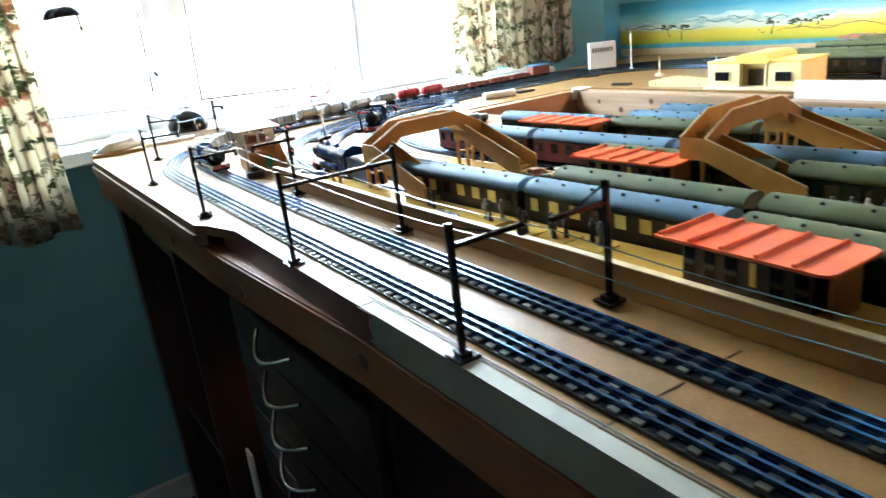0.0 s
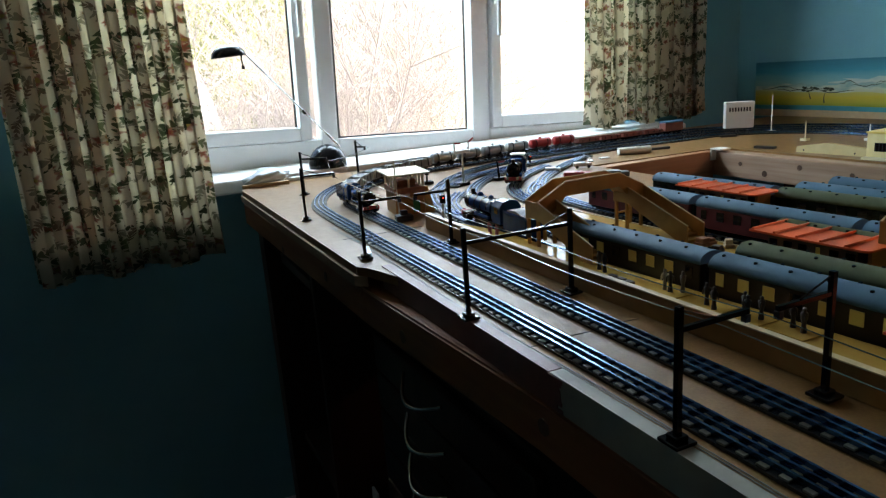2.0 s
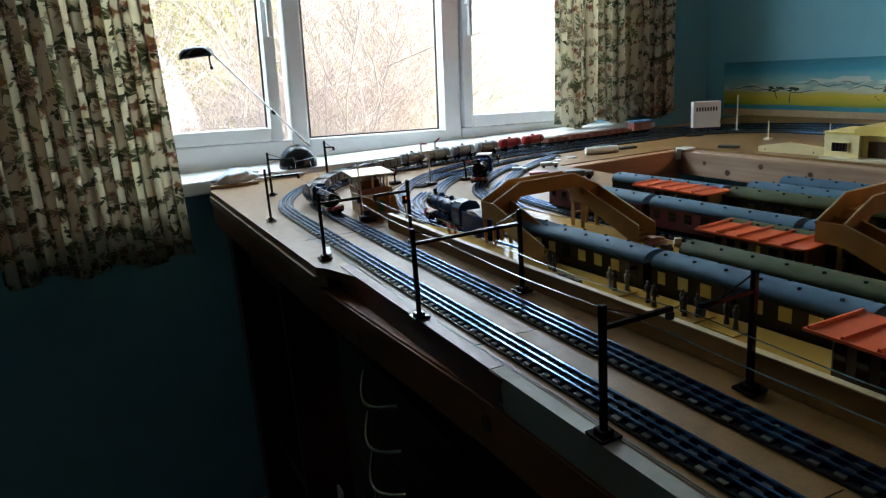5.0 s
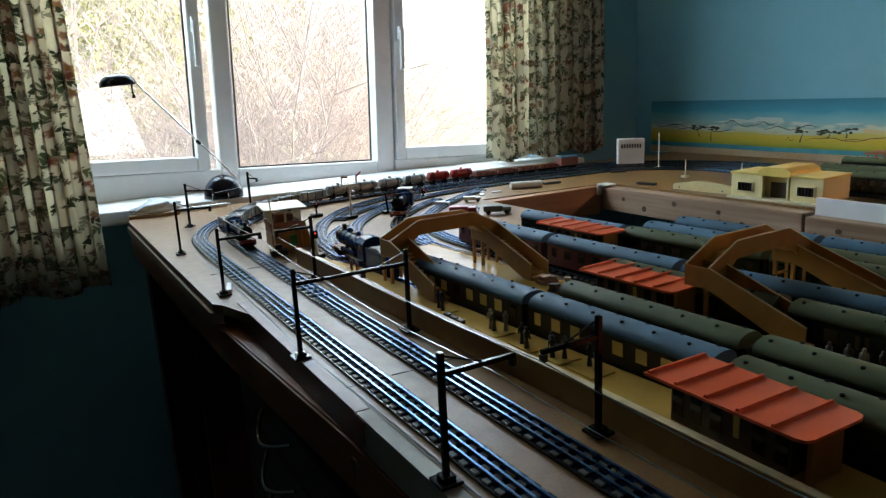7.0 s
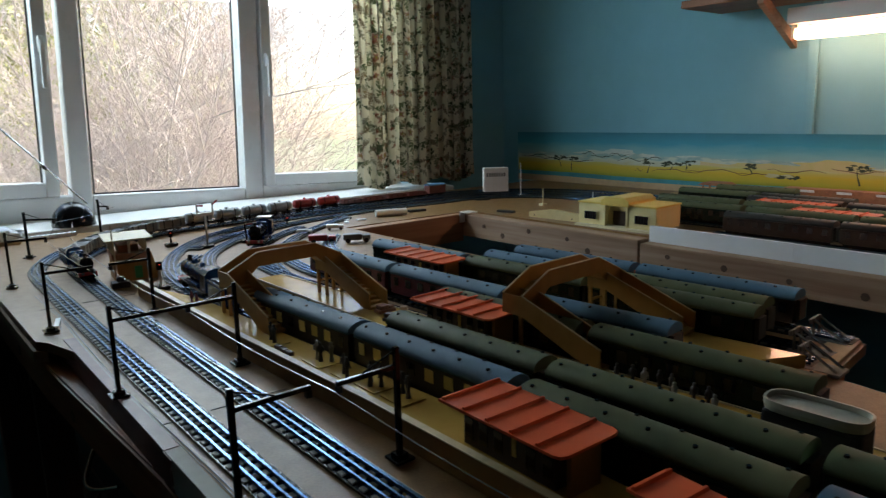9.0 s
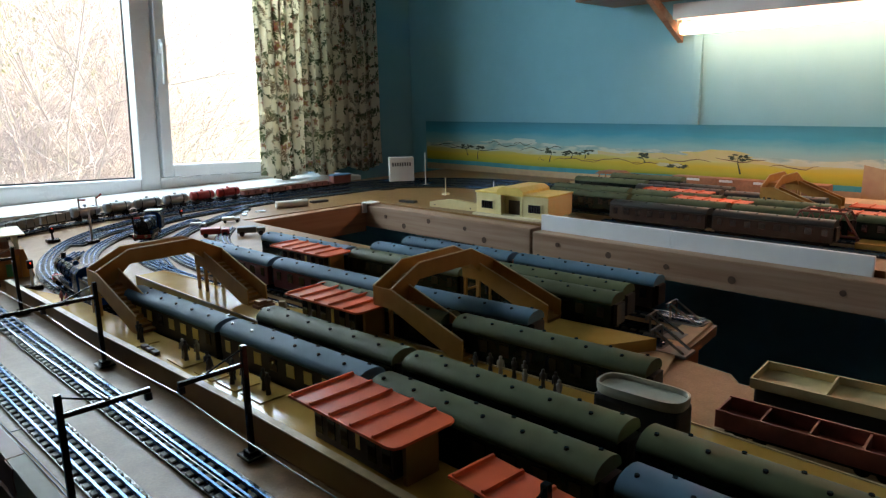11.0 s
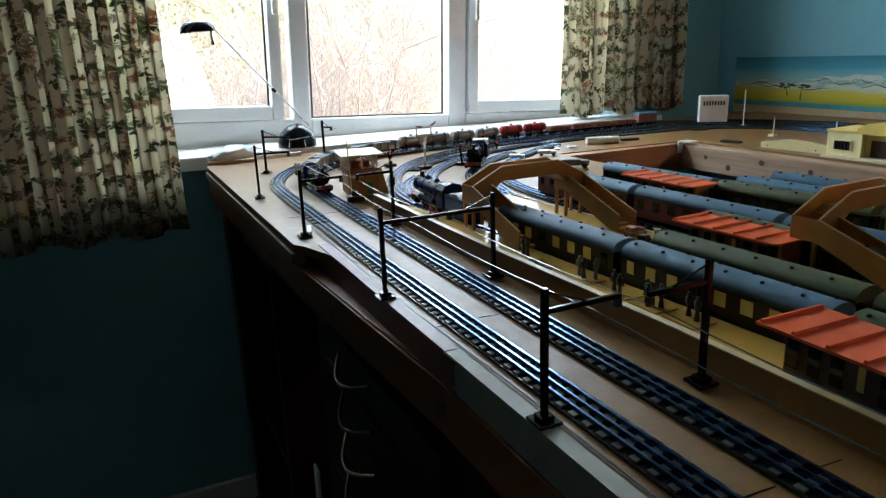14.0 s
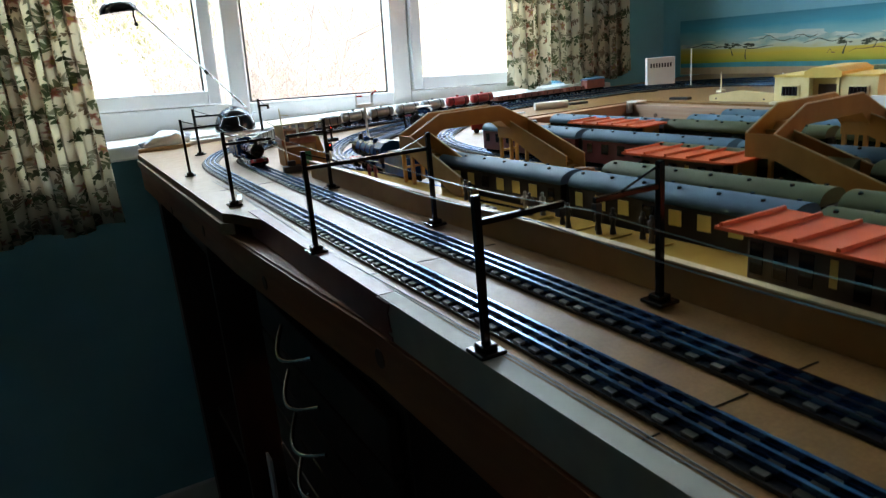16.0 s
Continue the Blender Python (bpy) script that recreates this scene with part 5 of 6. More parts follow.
for k in range(4):
    pos += 0.077
    c, d = on_path(INNER, pos)
    m = pose(c.x, c.y, T, 0, 0, -math.degrees(math.atan2(d.x, d.y)))
    if k == 0:
        flat.matrix_basis = m
    else:
        copy_thing(flat, m)
pos += 0.077
stand(van("red_oxide", "brown model brake van at the tail of the goods train"), INNER, pos)

eng = locomotive("blue", "dark blue-black model steam engine heading the dining coaches")
eng.matrix_basis = pose(0.2455, 1.108, T, 0, 0, -3) @ Matrix.Scale(1.16, 4)
tank = locomotive("blue", "small blue model tank engine with a white cab roof", False, False)
tank.matrix_basis = pose(0.482, 1.428, T, 0, 0, 142) @ Matrix.Scale(1.15, 4)
boxpart("cab_roof", "white_plastic", tank, -0.013, 0.013, -0.057, -0.034, 0.0491, 0.0505, "white cab roof")

M["brass"] = material("worn_brass", (0.70, 0.48, 0.16), 0.3, 1.0, scale=200)
for x, y in ((0.142, 0.460), (0.0835, 0.492), (0.140, 0.775), (0.081, 0.80)):
    bm = B()
    lathe(bm, [(0.0016, 0.0), (0.0018, 0.0006), (0.0011, 0.0014)], 10)
    pin = part("track_pin", bm, "brass")
    pin.matrix_basis = pose(x + 0.004, y, T + 0.0029)
    tagged(pin, "small brass pin holding the track down", "pin", "track pins")

# stored wagons at the front of the sidings
oval = thing("tray_stand", "black model stand with a pale oval tray on the platform", "stand", "", 0.378, 0.285, T + 0.0172, 3)
oval.scale = (0.85, 0.76, 1.0)
boxpart("body", "matt_black", oval, -0.017, 0.017, -0.044, 0.044, 0.0003, 0.032, bevel=0.004)
bm = B()
ring = [(0.019 * math.copysign(abs(math.cos(a)) ** 0.7, math.cos(a)), 0.046 * math.copysign(abs(math.sin(a)) ** 0.45, math.sin(a))) for a in [2 * math.pi * i / 32 for i in range(32)]]
outr = [[bm.verts.new((x * s, y * s2, z)) for x, y in ring] for s, s2, z in ((0.96, 0.98, 0.0321), (1.0, 1.0, 0.0355), (1.0, 1.0, 0.040), (0.90, 0.955, 0.040), (0.88, 0.945, 0.036))]
for p, q in zip(outr, outr[1:]):
    for i in range(32):
        bm.faces.new((p[i], p[(i + 1) % 32], q[(i + 1) % 32], q[i]))
bm.faces.new(outr[-1])
bm.faces.new(outr[0][::-1])
part("tray", bm, "tray_rim", oval, "pale grey oval rim")
for k, (x, y, rz) in enumerate(((0.452, 0.186, 3), (0.459, 0.044, 3))):
    w = thing("bogie_wagon", "long brown model wagon with a partitioned body", "wagon", "model goods wagons", x, y, T, rz)
    boxpart("floor", "red_oxide", w, -0.0165, 0.0165, -0.066, 0.066, 0.0165, 0.0190)
    for sx in (-1, 1):
        boxpart("side", "red_oxide", w, sx * 0.0158 - 0.0008, sx * 0.0158 + 0.0008, -0.066, 0.066, 0.0191, 0.0310)
    for yy in (-0.0652, -0.034, 0.0, 0.034, 0.0652):
        boxpart("partition", "red_oxide", w, -0.0148, 0.0148, yy - 0.0008, yy + 0.0008, 0.0191, 0.0300)
    boxpart("underframe", "black", w, -0.011, 0.011, -0.060, 0.060, 0.0120, 0.0164)
    wheels(w, (-0.048, -0.034, 0.034, 0.048), 0.0055, "black")
for k, (x, y) in enumerate(((0.520, 0.195), (0.538, 0.075))):
    c = thing("load_tray", "cream card tray with a divider on a dark wagon", "tray", "cream trays", x, y, T, 4)
    boxpart("wagon_body", "matt_black", c, -0.022, 0.022, -0.052, 0.052, 0.0003, 0.030, bevel=0.002)
    boxpart("bottom", "load", c, -0.024, 0.024, -0.055, 0.055, 0.0302, 0.032)
    for n, q in (("side", (-0.0245, -0.0228, -0.055, 0.055)), ("side", (0.0228, 0.0245, -0.055, 0.055)), ("end", (-0.0227, 0.0227, -0.055, -0.0535)), ("end", (-0.0227, 0.0227, 0.0535, 0.055)), ("divider", (-0.0227, 0.0227, -0.002, -0.0005))):
        boxpart(n, "load", c, *q, 0.0321, 0.039)


def buffer_stop(x, y, rz):
    t = thing("buffer_stop", "steel model buffer stop with sloping struts", "buffer stop", "buffer stops", x, y, T, rz)
    bm = B()
    box(bm, -0.014, 0.014, -0.024, 0.018, 0.0004, 0.004, None, 0.0008)
    part("base", bm, "wagon_grey", t)
    for sx in (-0.009, 0.009):
        bm = B()
        tube(bm, (sx, 0.012, 0.0041), (sx, 0.012, 0.026), 0.0014, n=8)
        part("upright", bm, "wagon_grey", t)
        bm = B()
        tube(bm, (sx, 0.012, 0.024), (sx, -0.020, 0.0042), 0.0016, n=8)
        part("strut", bm, "steel", t)
    boxpart("beam", "wagon_grey", t, -0.014, 0.014, 0.0138, 0.0162, 0.0195, 0.0250)
    return t


buffer_stop(0.697, 0.404, 3)
buffer_stop(0.598, 0.372, 3)
buffer_stop(0.640, 0.400, 3)
buffer_stop(0.492, 0.405, 3)


# ---- painted figures and small goods ----
def figure(x, y, mat, label, height=0.021, z=T + 0.017):
    bm = B()
    lathe(bm, [(0.0026, 0.0), (0.0024, 0.002), (0.0016, 0.008), (0.0026, 0.012), (0.0030, 0.0165), (0.0012, 0.0178), (0.0017, 0.0192), (0.0016, 0.0206), (0.0004, 0.0214)], 10)
    for sx in (-1, 1):
        tube(bm, (sx * 0.0028, 0, 0.0160), (sx * 0.0036, -0.001, 0.0098), 0.0009, 0.0007, 6)
    f = part("model_figure", bm, mat, None, smooth=True)
    f.matrix_basis = pose(x, y, z + 0.0012, 0, 0, (x * 9000) % 360) @ Matrix.Scale(height / 0.0214, 4)
    tagged(f, label, "figure", "platform figures")
    return f


GROUPS = [(0.208, 0.795, 2), (0.216, 0.700, 3), (0.222, 0.610, 3), (0.224, 0.570, 2), (0.219, 0.648, 2)]
rnd = random.Random(11)
for gx, gy, n in GROUPS:
    pl = boxpart("figure_plinth", "platform", None, gx - 0.013, gx + 0.013, gy - 0.017, gy + 0.017, T + 0.0171, T + 0.0182)
    tagged(pl, "thin mustard plinth under a group of figures", "plinth", "figure plinths")
    for k in range(n):
        figure(gx + rnd.uniform(-0.009, 0.009), gy - 0.012 + 0.024 * (k + 0.5) / n, "figure_pale" if (gy == 0.700 and k != 1) else "figure", "small dark painted standing figure on the platform" if gy != 0.700 else "small pale painted standing figure on the platform")
for k in range(4):
    figure(0.199 + 0.003 * (k % 2), 1.005 + 0.010 * k, "figure_red", "small red painted figure on the platform", 0.014)
for k in range(9):
    figure(0.392 + rnd.uniform(-0.008, 0.008), 0.365 + 0.012 * k, "figure_pale" if k % 3 == 0 else "figure", "small painted standing figure beside the green coaches", 0.02)
for k, (x, y, s, mt) in enumerate(((0.368, 0.806, 0.012, "brick_red"), (0.352, 0.772, 0.009, "hut"), (0.382, 0.784, 0.008, "sand"))):
    bm = B()
    box(bm, -s, s, -s * 0.6, s * 0.6, 0.0, 0.004, None, 0.0006)
    box(bm, -s * 0.8, s * 0.2, -s * 0.5, s * 0.5, 0.0041, 0.0095, None, 0.0006)
    box(bm, s * 0.3, s * 0.9, -s * 0.45, s * 0.45, 0.0041, 0.0075, None, 0.0006)
    o = part("luggage_trolley", bm, mt)
    o.matrix_basis = pose(x, y, T + 0.0172, 0, 0, 25 * k)
    tagged(o, "small brown luggage trolley with cases on the platform", "trolley", "luggage trolleys")
for k, y in enumerate((0.742, 0.755, 0.768)):
    o = boxpart("bench", "hut", None, 0.1985, 0.2045, y - 0.005, y + 0.005, T + 0.0172, T + 0.0215, bevel=0.0008)
    tagged(o, "tiny dark bench at the platform wall", "bench", "platform benches")


def road_vehicle(x, y, rz, mat, label, size=1.0):
    t = thing("model_lorry", label, "lorry", "road vehicles", x, y, T, rz)
    s = size
    boxpart("body", mat, t, -0.012 * s, 0.012 * s, -0.028 * s, 0.012 * s, 0.006 * s, 0.019 * s, bevel=0.003 * s)
    boxpart("cab", mat, t, -0.011 * s, 0.011 * s, 0.0125 * s, 0.029 * s, 0.005 * s, 0.016 * s, bevel=0.002 * s)
    boxpart("windscreen", "dark_window", t, -0.009 * s, 0.009 * s, 0.0288 * s, 0.0295 * s, 0.010 * s, 0.015 * s)
    for wy in (-0.018, 0.020):
        bm = B()
        for sx in (-1, 1):
            tube(bm, (sx * 0.0085 * s, wy * s, 0.0052 * s), (sx * 0.012 * s, wy * s, 0.0052 * s), 0.005 * s, n=14)
        part("wheel", bm, "matt_black", t)


road_vehicle(0.598, 1.375, 240, "red", "red model lorry parked beside the sidings")
road_vehicle(0.655, 1.330, 240, "wagon_grey", "grey-green model lorry parked beside the sidings")
road_vehicle(0.705, 1.505, 240, "white_plastic", "small white model car beside the track", 0.7)
road_vehicle(0.625, 1.505, 230, "white_plastic", "small white model car on the board", 0.6)

# clutter on the far side of the board
bm = B()
tube(bm, (0.885, 1.60, T + 0.0095), (0.965, 1.575, T + 0.0095), 0.009, n=18)
tagged(part("plastic_tube", bm, "white_plastic", smooth=False), "white plastic tube lying on the board", "tube")
for k, (x, y, rz) in enumerate(((0.80, 1.612, 30), (0.83, 1.585, -10), (0.78, 1.575, 60))):
    o = boxpart("card_scrap", "white_card", None, -0.012, 0.012, -0.006, 0.006, 0.0003, 0.003)
    o.matrix_basis = pose(x, y, T, 0, 0, rz)
    tagged(o, "small white offcut lying on the board", "offcut", "offcuts")
for k, (x, y, l, rz) in enumerate(((1.02, 1.60, 0.05, 80), (1.165, 1.40, 0.05, 12), (1.30, 1.64, 0.045, 60))):
    o = boxpart("track_clip", "matt_black", None, -0.008, 0.008, -l / 2, l / 2, 0.0003, 0.006, bevel=0.001)
    o.matrix_basis = pose(x, y, T, 0, 0, rz)
    tagged(o, "black control box lying on the board", "control box", "control boxes")
bm = B()
crumple = random.Random(13)
bumps = [(Vector((crumple.gauss(0, 1), crumple.gauss(0, 1), crumple.gauss(0, 1))).normalized(), crumple.uniform(-0.32, 0.42)) for _ in range(46)]
bmesh.ops.create_icosphere(bm, subdivisions=4, radius=1.0)
for vert in bm.verts:
    d = vert.co.normalized()
    swell = 1.0 + sum(h * max(0.0, 1 - (d - n).length / 0.42) for n, h in bumps)
    tail = 1.0 - 0.45 * max(0.0, -d.x)
    vert.co = Vector((0.050 * d.x * swell, 0.026 * d.y * swell, 0.019 * tail * (d.z * swell + 0.85)))
bag = part("plastic_bag", bm, "tin")
bag.matrix_basis = pose(0.062, 1.905, T + 0.003, 0, 0, 12)
tagged(bag, "crumpled clear plastic bag on the corner of the board", "bag")
o = boxpart("wood_strip", "buff", None, -0.006, 0.006, -0.055, 0.055, 0.0004, 0.008, bevel=0.001)
o.matrix_basis = pose(0.060, 1.878, T, 0, 0, 84)
tagged(o, "short strip of bare wood on the board", "offcut")
o = boxpart("card_strip", "white_card", None, -0.008, 0.008, -0.06, 0.06, 0.0004, 0.009, bevel=0.001)
o.matrix_basis = pose(0.175, 1.912, T, 0, 0, 88)
tagged(o, "white printed card strip on the board", "card")
for k in range(10):
    q = boxpart("print_mark", "wagon_grey", o, -0.004, 0.004, -0.054 + k * 0.011, -0.050 + k * 0.011, 0.0091, 0.0093)
o = boxpart("card_strip", "white_card", None, -0.003, 0.003, -0.020, 0.020, 0.0004, 0.007)
o.matrix_basis = pose(0.046, 1.10, T, 0, 0, -14)
tagged(o, "small white card strip at the edge of the board", "card")


# ---- desk lamp on the sill ----
def desk_lamp():
    t = thing("desk_lamp", "black desk lamp with a domed base and thin steel arm", "lamp", x=0.25, y=2.0, z=T + 0.0125)
    bm = B()
    lathe(bm, [(0.050, 0.0)] + [(0.050 * math.cos(a), 0.003 + 0.056 * math.sin(a)) for a in [radians(d) for d in range(0, 90, 9)]] + [(0.004, 0.059)], 32)
    part("base", bm, "black", t, smooth=True)
    bm = B()
    tube(bm, (0.036, 0, 0.050), (-0.186, 0, 0.310), 0.0022, n=10)
    part("arm", bm, "steel", t, "thin steel arm")
    bm = B()
    tube(bm, (-0.044, 0, 0.142), (-0.052, 0, 0.151), 0.0045, n=10)
    part("joint", bm, "black", t)
    bm = B()
    n, prof = 24, [(0.036, 0.0), (0.0365, 0.003), (0.034, 0.012), (0.027, 0.021), (0.015, 0.027), (0.002, 0.029)]
    lathe(bm, prof, n, Matrix.Translation((-0.215, 0, 0.292)) @ Matrix.Rotation(radians(-4), 4, "Y") @ Matrix.Diagonal((1.15, 1, 1, 1)))
    part("shade", bm, "black", t, "black domed shade", True)
    bm = B()
    pts = [(-0.180, 0, 0.306), (-0.184, 0, 0.300), (-0.186, 0, 0.284), (-0.184, 0, 0.268)]
    for p, q in zip(pts, pts[1:]):
        tube(bm, p, q, 0.0022, n=8)
    tube(bm, (-0.184, 0, 0.270), (-0.184, 0, 0.262), 0.004, n=10)
    part("counterweight", bm, "black", t)


desk_lamp()


# ---- shelf and tube light on the backscene wall ----
def tube_light():
    t = thing("strip_light", "lit fluorescent strip light under a brown shelf", "light", x=1.765, y=0.30, z=1.50)
    boxpart("batten", "white_plastic", t, -0.03, 0.035, -0.68, 0.66, 0.022, 0.062, bevel=0.004)
    bm = B()
    tube(bm, (0, -0.66, 0), (0, 0.645, 0), 0.0165, n=18)
    part("fluorescent_tube", bm, "tube", t, smooth=True)
    for yy in (-0.662, 0.647):
        boxpart("end_cap", "signal_cream", t, -0.012, 0.012, yy - 0.008, yy + 0.008, -0.012, 0.0215, bevel=0.002)
    s = thing("wall_shelf", "brown wooden wall shelf on pine brackets", "shelf", x=1.74, y=0.35, z=1.585)
    boxpart("board", "pine", s, -0.09, 0.118, -1.0, 0.86, 0.0, 0.02, bevel=0.003)
    for yy in (0.635, -0.3):
        bm = B()
        prism(bm, [(0.118, -0.115), (0.118, -0.085), (-0.05, -0.002), (-0.08, -0.002), (-0.08, -0.012)], "y", yy, yy + 0.016)
        part("bracket", bm, "pine_raw", s)
    boxpart("box", "signal_cream", s, -0.05, 0.05, 0.2, 0.62, 0.0205, 0.10, "cream box on the shelf", 0.004)


tube_light()
c = boxpart("cable_trunking", "wall", None, WALL_X - 0.012, WALL_X - 0.0005, 0.925, 0.950, T + 0.182, 2.4, bevel=0.002)
tagged(c, "vertical teal painted cable cover on the wall", "trunking")


# ---- painted backscene ----
def backscene():
    t = thing("backscene", "painted panorama of hills, dunes and yellow fields along the wall", "picture", x=WALL_X - 0.006, y=0, z=T)
    x1 = 0.0
    z0, z1 = -0.004, 0.182
    boxpart("panel", "poster_sky", t, 0.0, 0.005, -0.9, 2.035, z0, z1)
    rnd = random.Random(21)

    def strip(name, mat, lo, hi, depth, ya=-0.9, yb=2.03, seed=0, wob=0.006, freq=5.0):
        bm = B()
        n = 70
        top, bot = [], []
        for i in range(n + 1):
            y = ya + (yb - ya) * i / n
            w = wob * (math.sin(freq * y + seed) + 0.6 * math.sin(freq * 2.3 * y + seed * 2) + 0.4 * math.sin(freq * 5.1 * y))
            top.append(bm.verts.new((-depth, y, hi + w)))
            bot.append(bm.verts.new((-depth, y, lo)))
        for i in range(n):
            bm.faces.new((bot[i + 1], bot[i], top[i], top[i + 1]))
        part(name, bm, mat, t)

    strip("painted_hill_range", "poster_hill", 0.055, 0.104, 0.0010, 0.45, 2.03, seed=1.0, wob=0.006, freq=6)
    strip("painted_dune_band", "poster_sand", 0.05, 0.090, 0.0014, -0.9, 1.25, 2.2, 0.008, 5)
    strip("painted_field", "poster_field", 0.030, 0.080, 0.0018, -0.9, 2.03, 0.3, 0.005, 7)
    strip("painted_sea", "poster_sea", 0.020, 0.036, 0.0022, -0.9, 2.03, 0.9, 0.0015, 3)
    strip("painted_shore", "sand", 0.0, 0.022, 0.0026, -0.9, 2.03, 0.5, 0.001, 3)
    strip("painted_town", "poster_brick", 0.0, 0.085, 0.0030, -0.9, 0.50, 0.1, 0.003, 40)

    def blob(name, mat, yc, zc, w, h, seed, depth):
        bm = B()
        r = random.Random(seed)
        vs = [bm.verts.new((-depth, yc + w * math.cos(a) * r.uniform(0.6, 1.1), zc + h * math.sin(a) * r.uniform(0.5, 1.15))) for a in [-2 * math.pi * i / 22 for i in range(22)]]
        c = bm.verts.new((-depth, yc, zc))
        for i in range(22):
            bm.faces.new((vs[i], vs[(i + 1) % 22], c))
        part(name, bm, mat, t)

    for k, (y, z, w, h) in enumerate(((1.60, 0.108, 0.15, 0.020), (1.47, 0.104, 0.11, 0.014), (1.86, 0.098, 0.10, 0.012), (0.87, 0.098, 0.11, 0.015), (1.05, 0.090, 0.12, 0.009), (0.20, 0.10, 0.1, 0.012))):
        blob("painted_peak", "poster_hill" if k < 3 else "poster_sand", y, z, w, h, k, 0.00152 + 0.00001 * k)

    def stroke(name, mat, pts, width, depth):
        """A brush stroke through (y, z) points, thin at its ends."""
        bm = B()
        rows = []
        for i, (y, z) in enumerate(pts):
            w = width * (0.35 + math.sin(math.pi * (i + 0.5) / len(pts)))
            rows.append((bm.verts.new((-depth, y, z - w / 2)), bm.verts.new((-depth, y, z + w / 2))))
        for (a, b), (c, d) in zip(rows, rows[1:]):
            bm.faces.new((c, a, b, d))
        part(name, bm, mat, t)

    def crag(yc, zc, length, seed, mat="poster_tree"):
        r = random.Random(seed)
        n = 9
        stroke("painted_ridge", mat, [(yc + length * (i / (n - 1) - 0.5), zc + r.gauss(0, 0.0016) + 0.004 * math.sin(i * 0.9 + seed)) for i in range(n)], 0.0019, 0.0026 + 0.00001 * (seed % 20))

    for k, (y, z, l) in enumerate(((1.93, 0.095, 0.15), (1.84, 0.088, 0.20), (1.72, 0.082, 0.12), (1.62, 0.100, 0.10), (1.55, 0.108, 0.08), (1.50, 0.093, 0.12), (1.68, 0.110, 0.06), (1.42, 0.102, 0.07))):
        crag(y, z, l, 300 + k)
    for k, (y, z, l) in enumerate(((1.33, 0.064, 0.18), (1.20, 0.070, 0.20), (1.08, 0.066, 0.10), (0.96, 0.080, 0.16), (0.80, 0.086, 0.14), (0.66, 0.076, 0.12), (1.47, 0.060, 0.03))):
        crag(y, z, l, 330 + k, "poster_brown")

    def painted_tree(y, z, height, spread, seed):
        """A wind-bent tree: a bowed trunk and many small flat clumps of leaves."""
        r = random.Random(seed)
        bm = B()
        rows = []
        for i in range(6):
            u = i / 5
            yy, w = y + 0.006 * math.sin(2.4 * u + seed), 0.0022 * (1.2 - u)
            rows.append((bm.verts.new((-0.0032, yy - w, z + height * u)), bm.verts.new((-0.0032, yy + w, z + height * u))))
        for (a, b), (c, d) in zip(rows, rows[1:]):
            bm.faces.new((b, a, c, d))
        part("painted_trunk", bm, "poster_tree", t)
        for k in range(9):
            blob("painted_leaves", "poster_tree", y + r.uniform(-1, 1) * spread, z + height + r.uniform(-0.006, 0.008), r.uniform(0.006, 0.013), r.uniform(0.0022, 0.0045), seed * 10 + k, 0.0033 + 0.00002 * k)

    for k, (y, z, h, w) in enumerate(((1.81, 0.058, 0.030, 0.030), (1.755, 0.046, 0.040, 0.034), (1.43, 0.052, 0.036, 0.016), (1.35, 0.066, 0.018, 0.030), (1.30, 0.070, 0.018, 0.034), (1.09, 0.066, 0.020, 0.014), (0.80, 0.050, 0.044, 0.026))):
        painted_tree(y, z, h, w, 50 + k)
    for k in range(4):
        blob("painted_hut", ("poster_tree", "poster_hill")[k % 2], 0.965 + 0.02 * k, 0.062 + 0.003 * (k % 2), 0.022, 0.006, 400 + k, 0.0036 + 0.00002 * k)
    for k in range(7):
        y = 0.36 - k * 0.15
        boxpart("painted_house", "poster_sand", t, -0.0036, -0.0031, y - 0.05, y + 0.05, 0.075, 0.092 + 0.006 * (k % 2))
        for q in range(5):
            boxpart("painted_window", "poster_brown", t, -0.0039, -0.0036, y - 0.042 + q * 0.018, y - 0.034 + q * 0.018, 0.080, 0.087)


backscene()


